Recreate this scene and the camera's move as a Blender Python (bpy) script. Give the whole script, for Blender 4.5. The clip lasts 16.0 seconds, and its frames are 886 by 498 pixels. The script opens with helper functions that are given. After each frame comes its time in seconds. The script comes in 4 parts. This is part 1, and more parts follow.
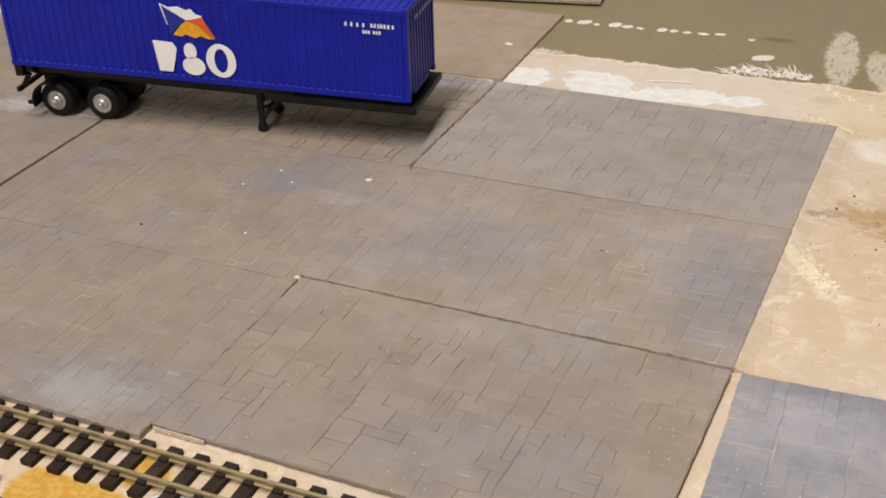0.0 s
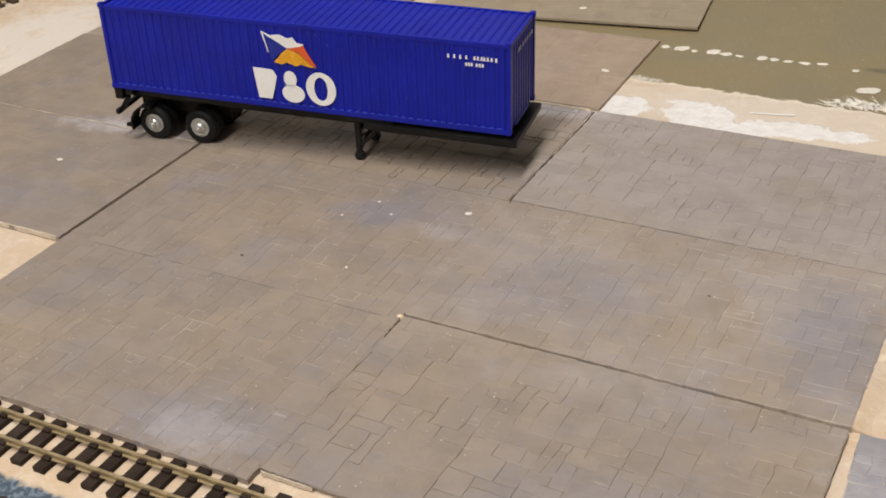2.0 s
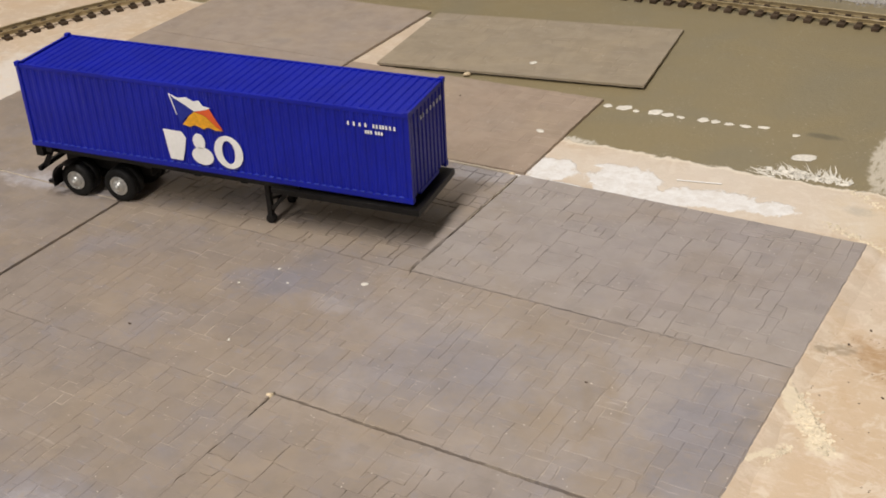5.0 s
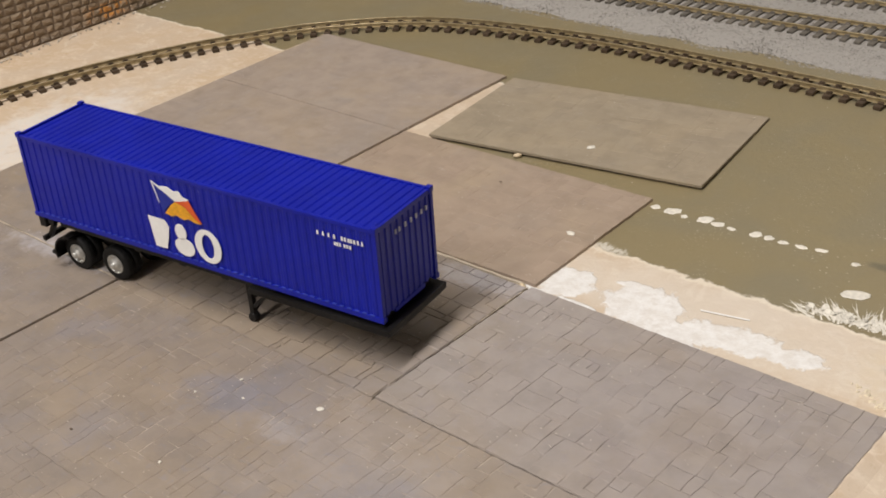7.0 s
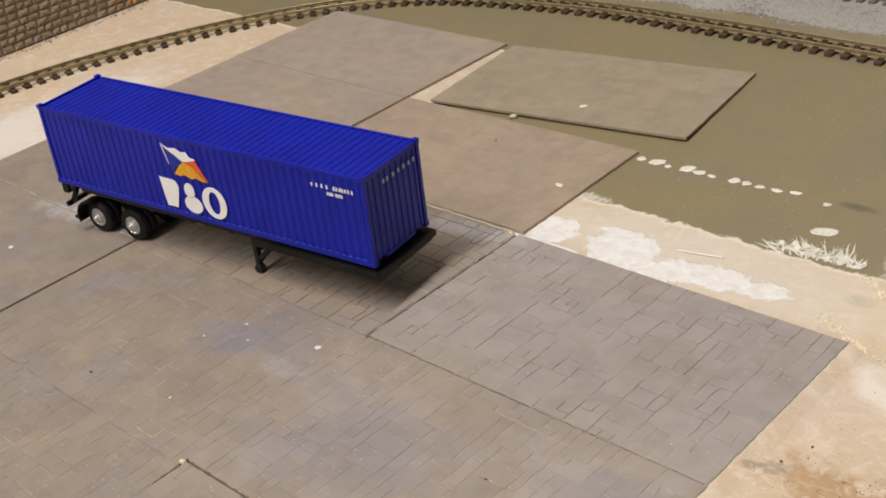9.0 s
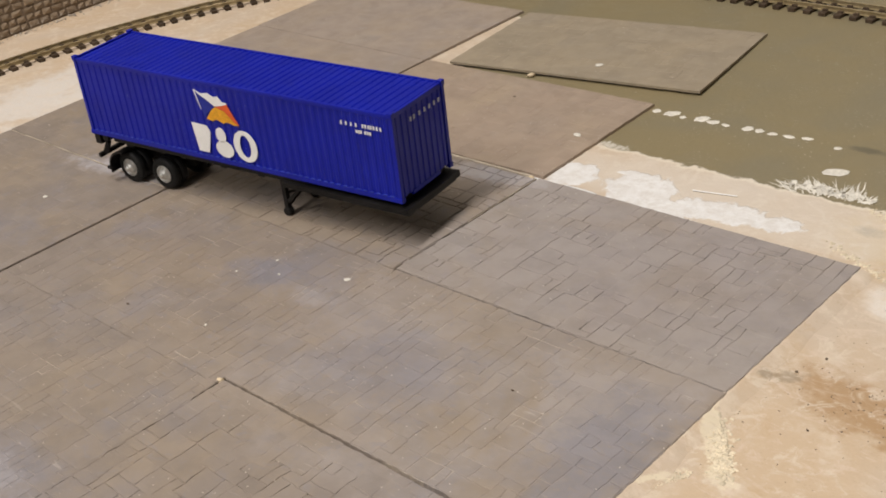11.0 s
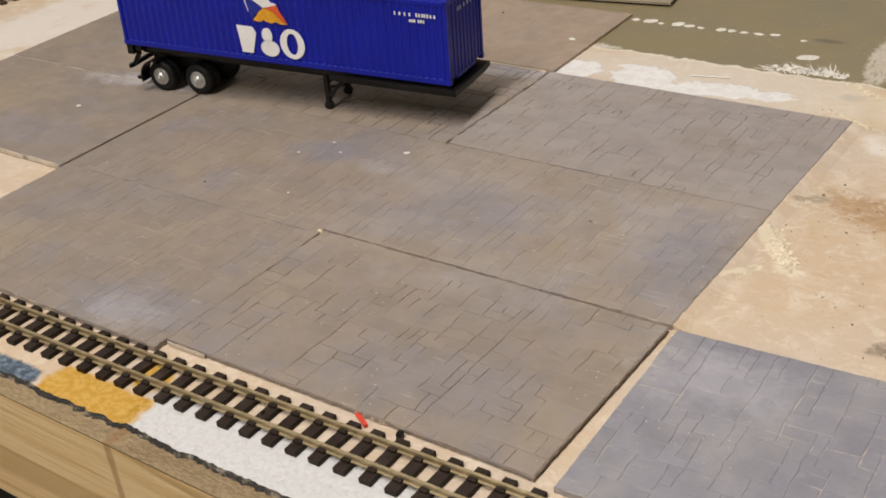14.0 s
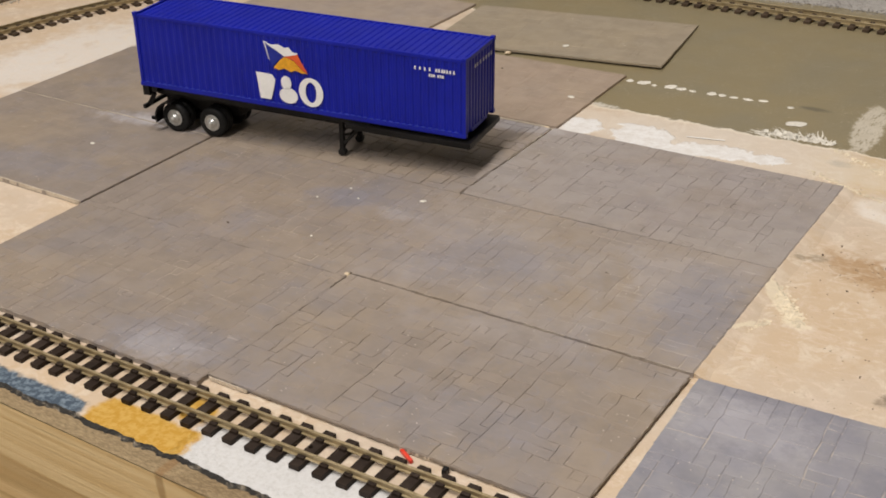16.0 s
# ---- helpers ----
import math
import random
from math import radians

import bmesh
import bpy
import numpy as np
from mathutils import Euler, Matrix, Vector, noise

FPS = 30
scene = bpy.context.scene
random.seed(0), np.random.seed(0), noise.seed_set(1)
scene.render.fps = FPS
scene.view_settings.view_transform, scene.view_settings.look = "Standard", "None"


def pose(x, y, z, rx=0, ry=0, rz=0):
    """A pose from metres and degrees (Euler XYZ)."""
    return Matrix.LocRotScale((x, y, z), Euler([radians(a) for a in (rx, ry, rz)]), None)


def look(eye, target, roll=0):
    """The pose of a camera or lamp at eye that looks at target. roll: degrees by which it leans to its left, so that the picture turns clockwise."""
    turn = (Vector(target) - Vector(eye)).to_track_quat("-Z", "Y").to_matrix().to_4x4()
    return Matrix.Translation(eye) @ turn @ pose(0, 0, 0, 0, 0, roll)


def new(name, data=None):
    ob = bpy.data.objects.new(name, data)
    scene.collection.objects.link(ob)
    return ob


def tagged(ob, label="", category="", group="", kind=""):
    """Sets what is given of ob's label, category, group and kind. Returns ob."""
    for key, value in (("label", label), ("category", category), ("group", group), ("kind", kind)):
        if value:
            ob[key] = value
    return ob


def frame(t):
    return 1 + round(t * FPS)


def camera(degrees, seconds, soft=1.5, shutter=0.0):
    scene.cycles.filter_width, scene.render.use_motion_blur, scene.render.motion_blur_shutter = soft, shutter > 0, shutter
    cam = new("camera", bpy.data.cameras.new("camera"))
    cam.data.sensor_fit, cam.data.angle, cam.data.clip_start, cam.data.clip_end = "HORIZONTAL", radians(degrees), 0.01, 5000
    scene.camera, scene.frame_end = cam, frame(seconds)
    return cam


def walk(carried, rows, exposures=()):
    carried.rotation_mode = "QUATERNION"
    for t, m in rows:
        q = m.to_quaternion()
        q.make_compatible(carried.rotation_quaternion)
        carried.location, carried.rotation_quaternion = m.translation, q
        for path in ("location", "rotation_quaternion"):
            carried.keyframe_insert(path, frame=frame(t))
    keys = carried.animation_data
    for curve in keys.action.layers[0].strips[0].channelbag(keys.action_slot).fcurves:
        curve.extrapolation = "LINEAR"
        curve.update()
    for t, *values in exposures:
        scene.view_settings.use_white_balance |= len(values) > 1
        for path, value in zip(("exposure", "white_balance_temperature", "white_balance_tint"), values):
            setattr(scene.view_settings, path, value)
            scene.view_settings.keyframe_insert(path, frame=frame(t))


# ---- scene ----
cam = camera(40.2, 16.0, soft=1.8)
PATH = [
    (0, (0.01836, -0.00804, 0.19762), (-0.76323, 1.51973, -0.82952), -3.79),
    (0.5, (0.01382, -0.00970, 0.20552), (-0.77559, 1.52274, -0.80861), -3.53),
    (1, (0.00864, -0.00690, 0.20733), (-0.80715, 1.51447, -0.80258), -3.90),
    (1.5, (0.00606, -0.00556, 0.20826), (-0.82967, 1.50572, -0.80050), -3.73),
    (2, (0.00155, -0.00447, 0.20883), (-0.86398, 1.47487, -0.82190), -4.22),
    (2.5, (0.00182, -0.00252, 0.20496), (-0.89168, 1.46082, -0.82474), -4.49),
    (3, (0.00189, -0.00362, 0.20932), (-0.90584, 1.45524, -0.81430), -4.57),
    (3.5, (0.00414, -0.00476, 0.21556), (-0.89260, 1.46615, -0.80046), -4.23),
    (4, (0.01272, 0.00106, 0.21892), (-0.91722, 1.45585, -0.79044), -4.72),
    (4.5, (0.02815, 0.01179, 0.22018), (-0.90883, 1.46328, -0.78741), -4.69),
    (5, (0.04375, 0.03913, 0.21577), (-0.92039, 1.48026, -0.78102), -4.88),
    (5.2, (0.05079, 0.04903, 0.21659), (-0.92656, 1.49530, -0.75967), -4.84),
    (7.3, (0.07595, 0.13238, 0.22819), (-1.16954, 1.35602, -0.74723), -6.17),
    (7.5, (0.07924, 0.13313, 0.22855), (-1.17189, 1.35253, -0.74497), -6.41),
    (8, (0.09017, 0.13251, 0.22936), (-1.17543, 1.33216, -0.74997), -7.56),
    (8.5, (0.10150, 0.12554, 0.22883), (-1.16901, 1.31595, -0.75540), -8.16),
    (9, (0.10867, 0.11831, 0.22605), (-1.17152, 1.29962, -0.75662), -8.63),
    (11.5, (0.12468, 0.09077, 0.21037), (-1.16618, 1.27595, -0.75350), -8.66),
    (12, (0.12936, 0.08952, 0.21048), (-1.15104, 1.27748, -0.76385), -8.16),
    (12.5, (0.12321, 0.07671, 0.20058), (-1.09845, 1.31836, -0.78220), -7.57),
    (13, (0.11435, 0.04843, 0.19909), (-1.02726, 1.35324, -0.79800), -7.20),
    (13.5, (0.10523, 0.01258, 0.20191), (-0.98057, 1.36348, -0.79613), -6.34),
    (14, (0.09847, -0.01651, 0.20225), (-0.97325, 1.35269, -0.78603), -6.15),
    (14.5, (0.09262, -0.02803, 0.19926), (-0.95685, 1.36628, -0.77774), -5.45),
    (15, (0.09100, -0.03426, 0.19782), (-0.90506, 1.40628, -0.76794), -4.45),
    (15.5, (0.08872, -0.04214, 0.20514), (-0.90220, 1.41186, -0.74562), -3.94),
    (16, (0.08135, -0.04835, 0.21488), (-0.91177, 1.41562, -0.71812), -2.49),
]
walk(cam, [(t, look(eye, target, roll)) for t, eye, target, roll in PATH], exposures=[(0, 0.0), (9, 0.0), (12, -0.12), (16, -0.10)])

# ---------------------------------------------------------------- light
world = bpy.data.worlds.new("world")
scene.world = world
world.use_nodes = True
world.node_tree.nodes["Background"].inputs[0].default_value = (0.9, 0.95, 1.0, 1)
world.node_tree.nodes["Background"].inputs[1].default_value = 0.05


def area_lamp(name, where, at, sx, sy, watts, colour):
    data = bpy.data.lights.new(name, "AREA")
    data.shape, data.size, data.size_y = "RECTANGLE", sx, sy
    data.energy, data.color = watts, colour
    ob = new(name, data)
    ob.matrix_world = look(where, at)
    return ob


LAMP = (-0.14, -0.72, 1.70)
area_lamp("ceiling_lamp_light", (LAMP[0], LAMP[1], LAMP[2] - 0.012), (LAMP[0], LAMP[1] + 0.0001, 0), 0.14, 2.00, 55.0, (1.0, 0.945, 0.905))
# weak unseen second lamp, added behind as fill for the trailer's shadow
LAMP_FILL = (-0.70, 1.50, 1.70)
area_lamp("back_fill_light", (LAMP_FILL[0], LAMP_FILL[1], LAMP_FILL[2] - 0.012), (LAMP_FILL[0], LAMP_FILL[1] + 0.0001, 0), 0.14, 2.00, 6.5, (1.0, 0.945, 0.905))

# ---------------------------------------------------------------- materials


class Mat:
    """A node material with short ways to write noise, masks and mixes in world metres."""

    def __init__(self, name, rough=0.6, metal=0.0, spec=0.4):
        self.m = bpy.data.materials.new(name)
        self.m.use_nodes = True
        self.t = self.m.node_tree
        self.b = self.t.nodes["Principled BSDF"]
        self.b.inputs["Roughness"].default_value = rough
        self.b.inputs["Metallic"].default_value = metal
        self.b.inputs["Specular IOR Level"].default_value = spec
        geo = self.t.nodes.new("ShaderNodeNewGeometry")
        self.pos = geo.outputs["Position"]
        self.island = geo.outputs["Random Per Island"]
        sep = self.t.nodes.new("ShaderNodeSeparateXYZ")
        self.t.links.new(self.pos, sep.inputs[0])
        self.x, self.y, self.z = sep.outputs

    def put(self, socket, v):
        if isinstance(v, bpy.types.NodeSocket):
            self.t.links.new(v, socket)
        elif isinstance(v, tuple) and len(v) == 3:
            socket.default_value = (*v, 1) if len(socket.default_value) == 4 else v
        else:
            socket.default_value = v

    def op(self, kind, a, b=0.0, c=0.0):
        n = self.t.nodes.new("ShaderNodeMath")
        n.operation = kind
        for s, v in zip(n.inputs, (a, b, c)):
            self.put(s, v)
        return n.outputs[0]

    def vec(self, sx, sy, sz, rz=0.0):
        n = self.t.nodes.new("ShaderNodeMapping")
        self.put(n.inputs[0], self.pos)
        n.inputs["Rotation"].default_value = (0, 0, radians(rz))
        n.inputs["Scale"].default_value = (sx, sy, sz)
        return n.outputs[0]

    def nz(self, scale, detail=4.0, rough=0.55, vec=None, warp=0.0):
        n = self.t.nodes.new("ShaderNodeTexNoise")
        n.inputs["Scale"].default_value = scale
        n.inputs["Detail"].default_value = detail
        n.inputs["Roughness"].default_value = rough
        n.inputs["Distortion"].default_value = warp
        self.put(n.inputs["Vector"], vec or self.pos)
        return n.outputs["Fac"]

    def vor(self, scale, vec=None):
        n = self.t.nodes.new("ShaderNodeTexVoronoi")
        n.voronoi_dimensions = "2D"
        n.inputs["Scale"].default_value = scale
        self.put(n.inputs["Vector"], vec or self.pos)
        return n.outputs["Distance"]

    def step(self, v, lo, hi):
        n = self.t.nodes.new("ShaderNodeMapRange")
        n.interpolation_type = "SMOOTHSTEP"
        for s, x in zip(n.inputs[:5], (v, lo, hi, 0.0, 1.0)):
            self.put(s, x)
        return n.outputs[0]

    def mix(self, fac, a, b, kind="MIX"):
        n = self.t.nodes.new("ShaderNodeMix")
        n.data_type, n.blend_type = "RGBA", kind
        self.put(n.inputs["Factor"], fac)
        self.put(n.inputs[6], a)
        self.put(n.inputs[7], b)
        return n.outputs[2]

    def blot(self, cx, cy, rx, ry, edge=0.5, turn=0.0, rag=0.0, ragscale=120.0):
        """A soft or ragged oval on the plan: 1 inside, 0 outside."""
        c, s = math.cos(radians(turn)), math.sin(radians(turn))
        dx, dy = self.op("SUBTRACT", self.x, cx), self.op("SUBTRACT", self.y, cy)
        u = self.op("ADD", self.op("MULTIPLY", dx, c / rx), self.op("MULTIPLY", dy, s / rx))
        v = self.op("ADD", self.op("MULTIPLY", dx, -s / ry), self.op("MULTIPLY", dy, c / ry))
        d = self.op("SQRT", self.op("ADD", self.op("MULTIPLY", u, u), self.op("MULTIPLY", v, v)))
        if rag:
            d = self.op("ADD", d, self.op("MULTIPLY", self.op("SUBTRACT", self.nz(ragscale, 5, 0.65), 0.5), rag))
        return self.step(d, 1.0 + edge * 0.5, 1.0 - edge * 0.5)

    def base(self, v):
        self.put(self.b.inputs["Base Color"], v)

    def rough(self, v):
        self.put(self.b.inputs["Roughness"], v)

    def bump(self, height, dist, strength=1.0):
        n = self.t.nodes.new("ShaderNodeBump")
        n.inputs["Strength"].default_value = strength
        n.inputs["Distance"].default_value = dist
        self.put(n.inputs["Height"], height)
        self.put(self.b.inputs["Normal"], n.outputs[0])

    def chance(self):
        return self.t.nodes.new("ShaderNodeObjectInfo").outputs["Random"]


def paving_material(name, main, cool, warm, cool_amount=0.45, dusty=False, brown=None):
    """Painted plastic paving: grey-brown with bluish and ochre washes, dry-brushed flecks and fine grain."""
    m = Mat(name, rough=0.5, spec=0.25)
    big, mid = m.nz(22, 4, 0.6, warp=0.4), m.nz(90, 5, 0.65)
    # greyer paint behind and right; its extra paleness is gloss put into the colour
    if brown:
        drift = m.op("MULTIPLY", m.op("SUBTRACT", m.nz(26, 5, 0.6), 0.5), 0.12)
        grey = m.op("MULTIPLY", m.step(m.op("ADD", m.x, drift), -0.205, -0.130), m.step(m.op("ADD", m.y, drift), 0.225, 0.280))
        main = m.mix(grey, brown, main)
    col = m.mix(m.step(big, 0.42, 0.68), main, warm)
    col = m.mix(m.op("MULTIPLY", m.step(m.nz(30, 5, 0.6, m.vec(1, 1, 1, 40)), 0.48, 0.72), cool_amount), col, cool)
    for cx, cy, rx, ry, amount in STAINS:
        col = m.mix(m.op("MULTIPLY", m.blot(cx, cy, rx, ry, 1.1, 12, 2.0, 110), amount), col, cool)
    for cx, cy, rx, ry, amount in OCHRES:
        col = m.mix(m.op("MULTIPLY", m.blot(cx, cy, rx, ry, 1.2, 8, 2.0, 100), amount), col, warm)
    for cx, cy, rx, ry, amount in CHALKS:
        col = m.mix(m.op("MULTIPLY", m.blot(cx, cy, rx, ry, 1.2, 8, 2.4, 220), amount), col, (0.50, 0.48, 0.50))
    col = m.mix(m.step(mid, 0.35, 0.75), col, m.mix(1.0, col, (0.86, 0.86, 0.86), "MULTIPLY"))
    col = m.mix(m.op("MULTIPLY", m.step(m.nz(210, 6, 0.72, m.vec(1, 1.3, 1, 25), 0.8), 0.52, 0.70), 0.45), col, warm)
    col = m.mix(m.op("MULTIPLY", m.step(m.nz(150, 6, 0.72, m.vec(1, 1.3, 1, 70), 0.8), 0.54, 0.70), 0.40), col, cool)
    val = m.op("MULTIPLY_ADD", m.chance(), 0.09, 0.92)
    col = m.mix(1.0, col, m.mix(val, (0.0, 0.0, 0.0), (1.0, 1.0, 1.0)), "MULTIPLY")
    if dusty:
        dust = m.op("ADD", m.nz(60, 5, 0.6), m.op("MULTIPLY", m.op("SUBTRACT", m.nz(420, 3, 0.6), 0.5), 0.5))
        col = m.mix(m.op("MULTIPLY", m.op("MULTIPLY", m.step(dust, 0.44, 0.64), m.step(m.nz(17, 3, 0.5, m.vec(1, 1, 1, 12)), 0.40, 0.58)), 0.66), col, (0.50, 0.43, 0.345))
    streak = m.nz(260, 3, 0.6, m.vec(0.25, 1.6, 1, 10))
    col = m.mix(m.op("MULTIPLY", m.step(streak, 0.66, 0.8), 0.22), col, (0.52, 0.47, 0.40))
    dash = m.op("MULTIPLY", m.step(m.nz(420, 3, 0.6, m.vec(0.22, 1.8, 1, -4)), 0.64, 0.74), m.step(m.nz(38, 4), 0.46, 0.58))
    col = m.mix(m.op("MULTIPLY", dash, 0.30), col, (0.56, 0.50, 0.43))
    grime = m.op("MULTIPLY", m.step(m.nz(520, 4, 0.7, m.vec(0.5, 1.2, 1, 15)), 0.62, 0.74), m.step(m.nz(50, 4), 0.48, 0.60))
    col = m.mix(m.op("MULTIPLY", grime, 0.35), col, (0.13, 0.11, 0.095))
    fleck = m.step(m.vor(170), 0.045, 0.02)
    col = m.mix(m.op("MULTIPLY", fleck, m.step(m.nz(45, 2), 0.5, 0.62)), col, (0.62, 0.56, 0.47))
    m.base(col)
    m.rough(m.op("MULTIPLY_ADD", mid, 0.25, 0.36))
    m.bump(m.op("ADD", m.nz(1500, 4, 0.6), m.op("MULTIPLY", m.nz(300, 4, 0.6), 1.2)), 0.00009, 0.7)
    return m.m


# washes of paint on the paving: centre, radii, strength
STAINS = [(-0.204, 0.306, 0.015, 0.009, 0.75), (-0.125, 0.284, 0.030, 0.020, 0.45), (-0.192, 0.186, 0.026, 0.012, 0.6),
          (-0.045, 0.290, 0.014, 0.026, 0.7), (-0.283, 0.301, 0.010, 0.008, 0.35), (-0.268, 0.226, 0.020, 0.012, 0.3),
          (-0.080, 0.198, 0.030, 0.014, 0.45), (-0.370, 0.262, 0.050, 0.012, 0.5), (-0.090, 0.375, 0.060, 0.035, 0.22),
          (-0.370, 0.520, 0.060, 0.040, 0.55)]
OCHRES = [(-0.192, 0.262, 0.030, 0.010, 0.6), (-0.240, 0.333, 0.060, 0.007, 0.8), (-0.150, 0.250, 0.050, 0.008, 0.6),
          (-0.235, 0.215, 0.030, 0.016, 0.4), (-0.040, 0.205, 0.008, 0.030, 0.6), (-0.100, 0.325, 0.060, 0.010, 0.5)]
CHALKS = [(-0.190, 0.182, 0.014, 0.008, 0.3), (-0.335, 0.330, 0.030, 0.006, 0.6), (-0.185, 0.405, 0.020, 0.006, 0.5),
          (-0.010, 0.235, 0.020, 0.012, 0.35), (-0.178, 0.302, 0.008, 0.005, 0.22)]
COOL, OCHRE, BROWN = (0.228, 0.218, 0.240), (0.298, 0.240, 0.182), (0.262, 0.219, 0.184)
# the 0.330 mains are grey paint raised to include the far sheets' sheen
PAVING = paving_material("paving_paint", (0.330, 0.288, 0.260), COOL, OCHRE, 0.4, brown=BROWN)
PAVING_GREY = paving_material("paving_paint_grey", (0.330, 0.292, 0.266), (0.278, 0.246, 0.252), (0.312, 0.264, 0.222), 0.35)
PAVING_BLUE = paving_material("paving_paint_blue_grey", (0.250, 0.243, 0.270), (0.185, 0.186, 0.232), (0.31, 0.295, 0.295), 0.6)
JOINT_BLUE = paving_material("blue_grey_joint_dust", (0.245, 0.238, 0.262), (0.185, 0.186, 0.232), (0.31, 0.295, 0.295), 0.6, True)
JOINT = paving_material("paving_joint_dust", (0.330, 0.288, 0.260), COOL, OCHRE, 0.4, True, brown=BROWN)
STAINS, OCHRES, CHALKS = [], [], []
PAVING_OLIVE = paving_material("paving_paint_olive", (0.325, 0.270, 0.196), (0.296, 0.256, 0.206), (0.345, 0.282, 0.198), 0.35)
PAVING_TAN = paving_material("paving_paint_tan", (0.355, 0.276, 0.212), (0.315, 0.265, 0.220), (0.370, 0.290, 0.212), 0.3)
PAVING_FAR = paving_material("paving_paint_plain", (0.345, 0.284, 0.236), (0.290, 0.264, 0.252), (0.36, 0.288, 0.220), 0.35)


def board_material():
    """Baseboard top: cream filler paint, an olive coat behind a ragged edge, white plaster, yellow and blue dabs."""
    m = Mat("board_paint", rough=0.62, spec=0.35)
    big, mid, fine = m.nz(18, 5, 0.6, warp=0.5), m.nz(75, 6, 0.65), m.nz(420, 4, 0.65)
    cream = m.mix(m.step(big, 0.36, 0.66), (0.53, 0.405, 0.275), (0.53, 0.435, 0.335))
    cream = m.mix(m.op("MULTIPLY", m.step(mid, 0.5, 0.72), 0.55), cream, (0.66, 0.58, 0.47))
    cream = m.mix(m.op("MULTIPLY", m.step(fine, 0.62, 0.75), 0.25), cream, (0.42, 0.34, 0.24))
    # brown stain, ring, grey spot and pale scratches on the open board
    cream = m.mix(m.op("MULTIPLY", m.blot(0.004, 0.347, 0.024, 0.011, 0.9, -8, 2.2, 130), 0.8), cream, (0.36, 0.22, 0.10))
    cream = m.mix(m.op("MULTIPLY", m.blot(-0.010, 0.397, 0.015, 0.009, 0.5, -20, 0.8, 200), 0.7), cream, (0.72, 0.68, 0.62))
    cream = m.mix(m.op("MULTIPLY", m.blot(-0.012, 0.4005, 0.009, 0.004, 0.7, -20, 0.8, 200), 0.6), cream, (0.58, 0.50, 0.40))
    cream = m.mix(m.blot(-0.041, 0.4355, 0.005, 0.0032, 0.8, 0, 1.3, 350), cream, (0.12, 0.11, 0.10))
    cream = m.mix(m.op("MULTIPLY", m.blot(-0.026, 0.430, 0.026, 0.016, 0.8, -20, 1.8, 150), 0.5), cream, (0.58, 0.44, 0.22))
    for cx, cy, rx, ry, a in ((-0.0250, 0.3140, 0.014, 0.0034, -52), (-0.0150, 0.3010, 0.006, 0.0028, -20), (-0.029, 0.291, 0.007, 0.0012, 60)):
        cream = m.mix(m.op("MULTIPLY", m.blot(cx, cy, rx, ry, 0.6, a, 3.2, 330), 0.75), cream, (0.70, 0.62, 0.46))
    cream = m.mix(m.op("MULTIPLY", m.blot(-0.0228, 0.3155, 0.010, 0.0005, 0.8, -50, 3.0, 700), 0.6), cream, (0.20, 0.17, 0.11))
    cream = m.mix(m.op("MULTIPLY", m.blot(0.024, 0.272, 0.0045, 0.0030, 0.9, 50, 2.4, 300), 0.75), cream, (0.16, 0.12, 0.08))
    cream = m.mix(m.op("MULTIPLY", m.blot(-0.024, 0.3480, 0.0060, 0.0026, 0.9, 30, 3.0, 400), 0.55), cream, (0.22, 0.18, 0.12))
    cream = m.mix(m.op("MULTIPLY", m.blot(-0.462, 0.385, 0.032, 0.060, 0.7, 0, 1.8, 90), 0.7), cream, (0.66, 0.63, 0.59))
    cream = m.mix(m.op("MULTIPLY", m.step(m.nz(110, 6, 0.7, warp=1.0), 0.52, 0.66), 0.65), cream, (0.65, 0.565, 0.45))
    cream = m.mix(m.op("MULTIPLY", m.step(m.nz(38, 6, 0.7, warp=1.5), 0.58, 0.70), 0.45), cream, (0.47, 0.33, 0.19))
    cream = m.mix(m.op("MULTIPLY", m.step(m.nz(90, 7, 0.75, m.vec(1, 2.2, 1, 35), 1.2), 0.50, 0.66), 0.45), cream, (0.66, 0.55, 0.45))
    cream = m.mix(m.op("MULTIPLY", m.step(m.nz(700, 3, 0.6), 0.60, 0.72), 0.3), cream, (0.40, 0.30, 0.20))
    specks = m.step(m.vor(190), 0.050, 0.02)
    right = m.step(m.x, -0.035, -0.02)
    cream = m.mix(m.op("MULTIPLY", m.op("MULTIPLY", specks, m.step(m.nz(60, 3), 0.52, 0.62)), right), cream, (0.10, 0.07, 0.04))
    cream = m.mix(m.op("MULTIPLY", m.blot(-0.095, 0.432, 0.080, 0.022, 0.8, 0, 1.4, 60), 0.6), cream, m.mix(mid, (0.60, 0.53, 0.44), (0.66, 0.61, 0.54)))
    # white plaster along the paving
    lump = m.nz(55, 6, 0.7)
    band = None
    for cx, cy, rx, ry, a in ((-0.158, 0.4235, 0.010, 0.0105, 30), (-0.147, 0.4125, 0.010, 0.0022, -4), (-0.127, 0.4245, 0.015, 0.0122, -14), (-0.114, 0.4165, 0.016, 0.0070, 0),
                              (-0.092, 0.4238, 0.020, 0.0074, 8), (-0.071, 0.4250, 0.0105, 0.0052, 8), (-0.137, 0.4345, 0.006, 0.0022, 10)):
        dab = m.blot(cx, cy, rx, ry, 0.22, a, 1.5, 190)
        band = m.op("MAXIMUM", band, dab) if band else dab
    seam = m.op("MULTIPLY", m.step(m.y, 0.4085, 0.4095), m.step(m.y, 0.4145, 0.4135))
    plaster = m.op("MAXIMUM", band, m.op("MULTIPLY", seam, m.op("MULTIPLY", m.step(m.x, -0.32, -0.30), m.step(m.x, -0.155, -0.165))))
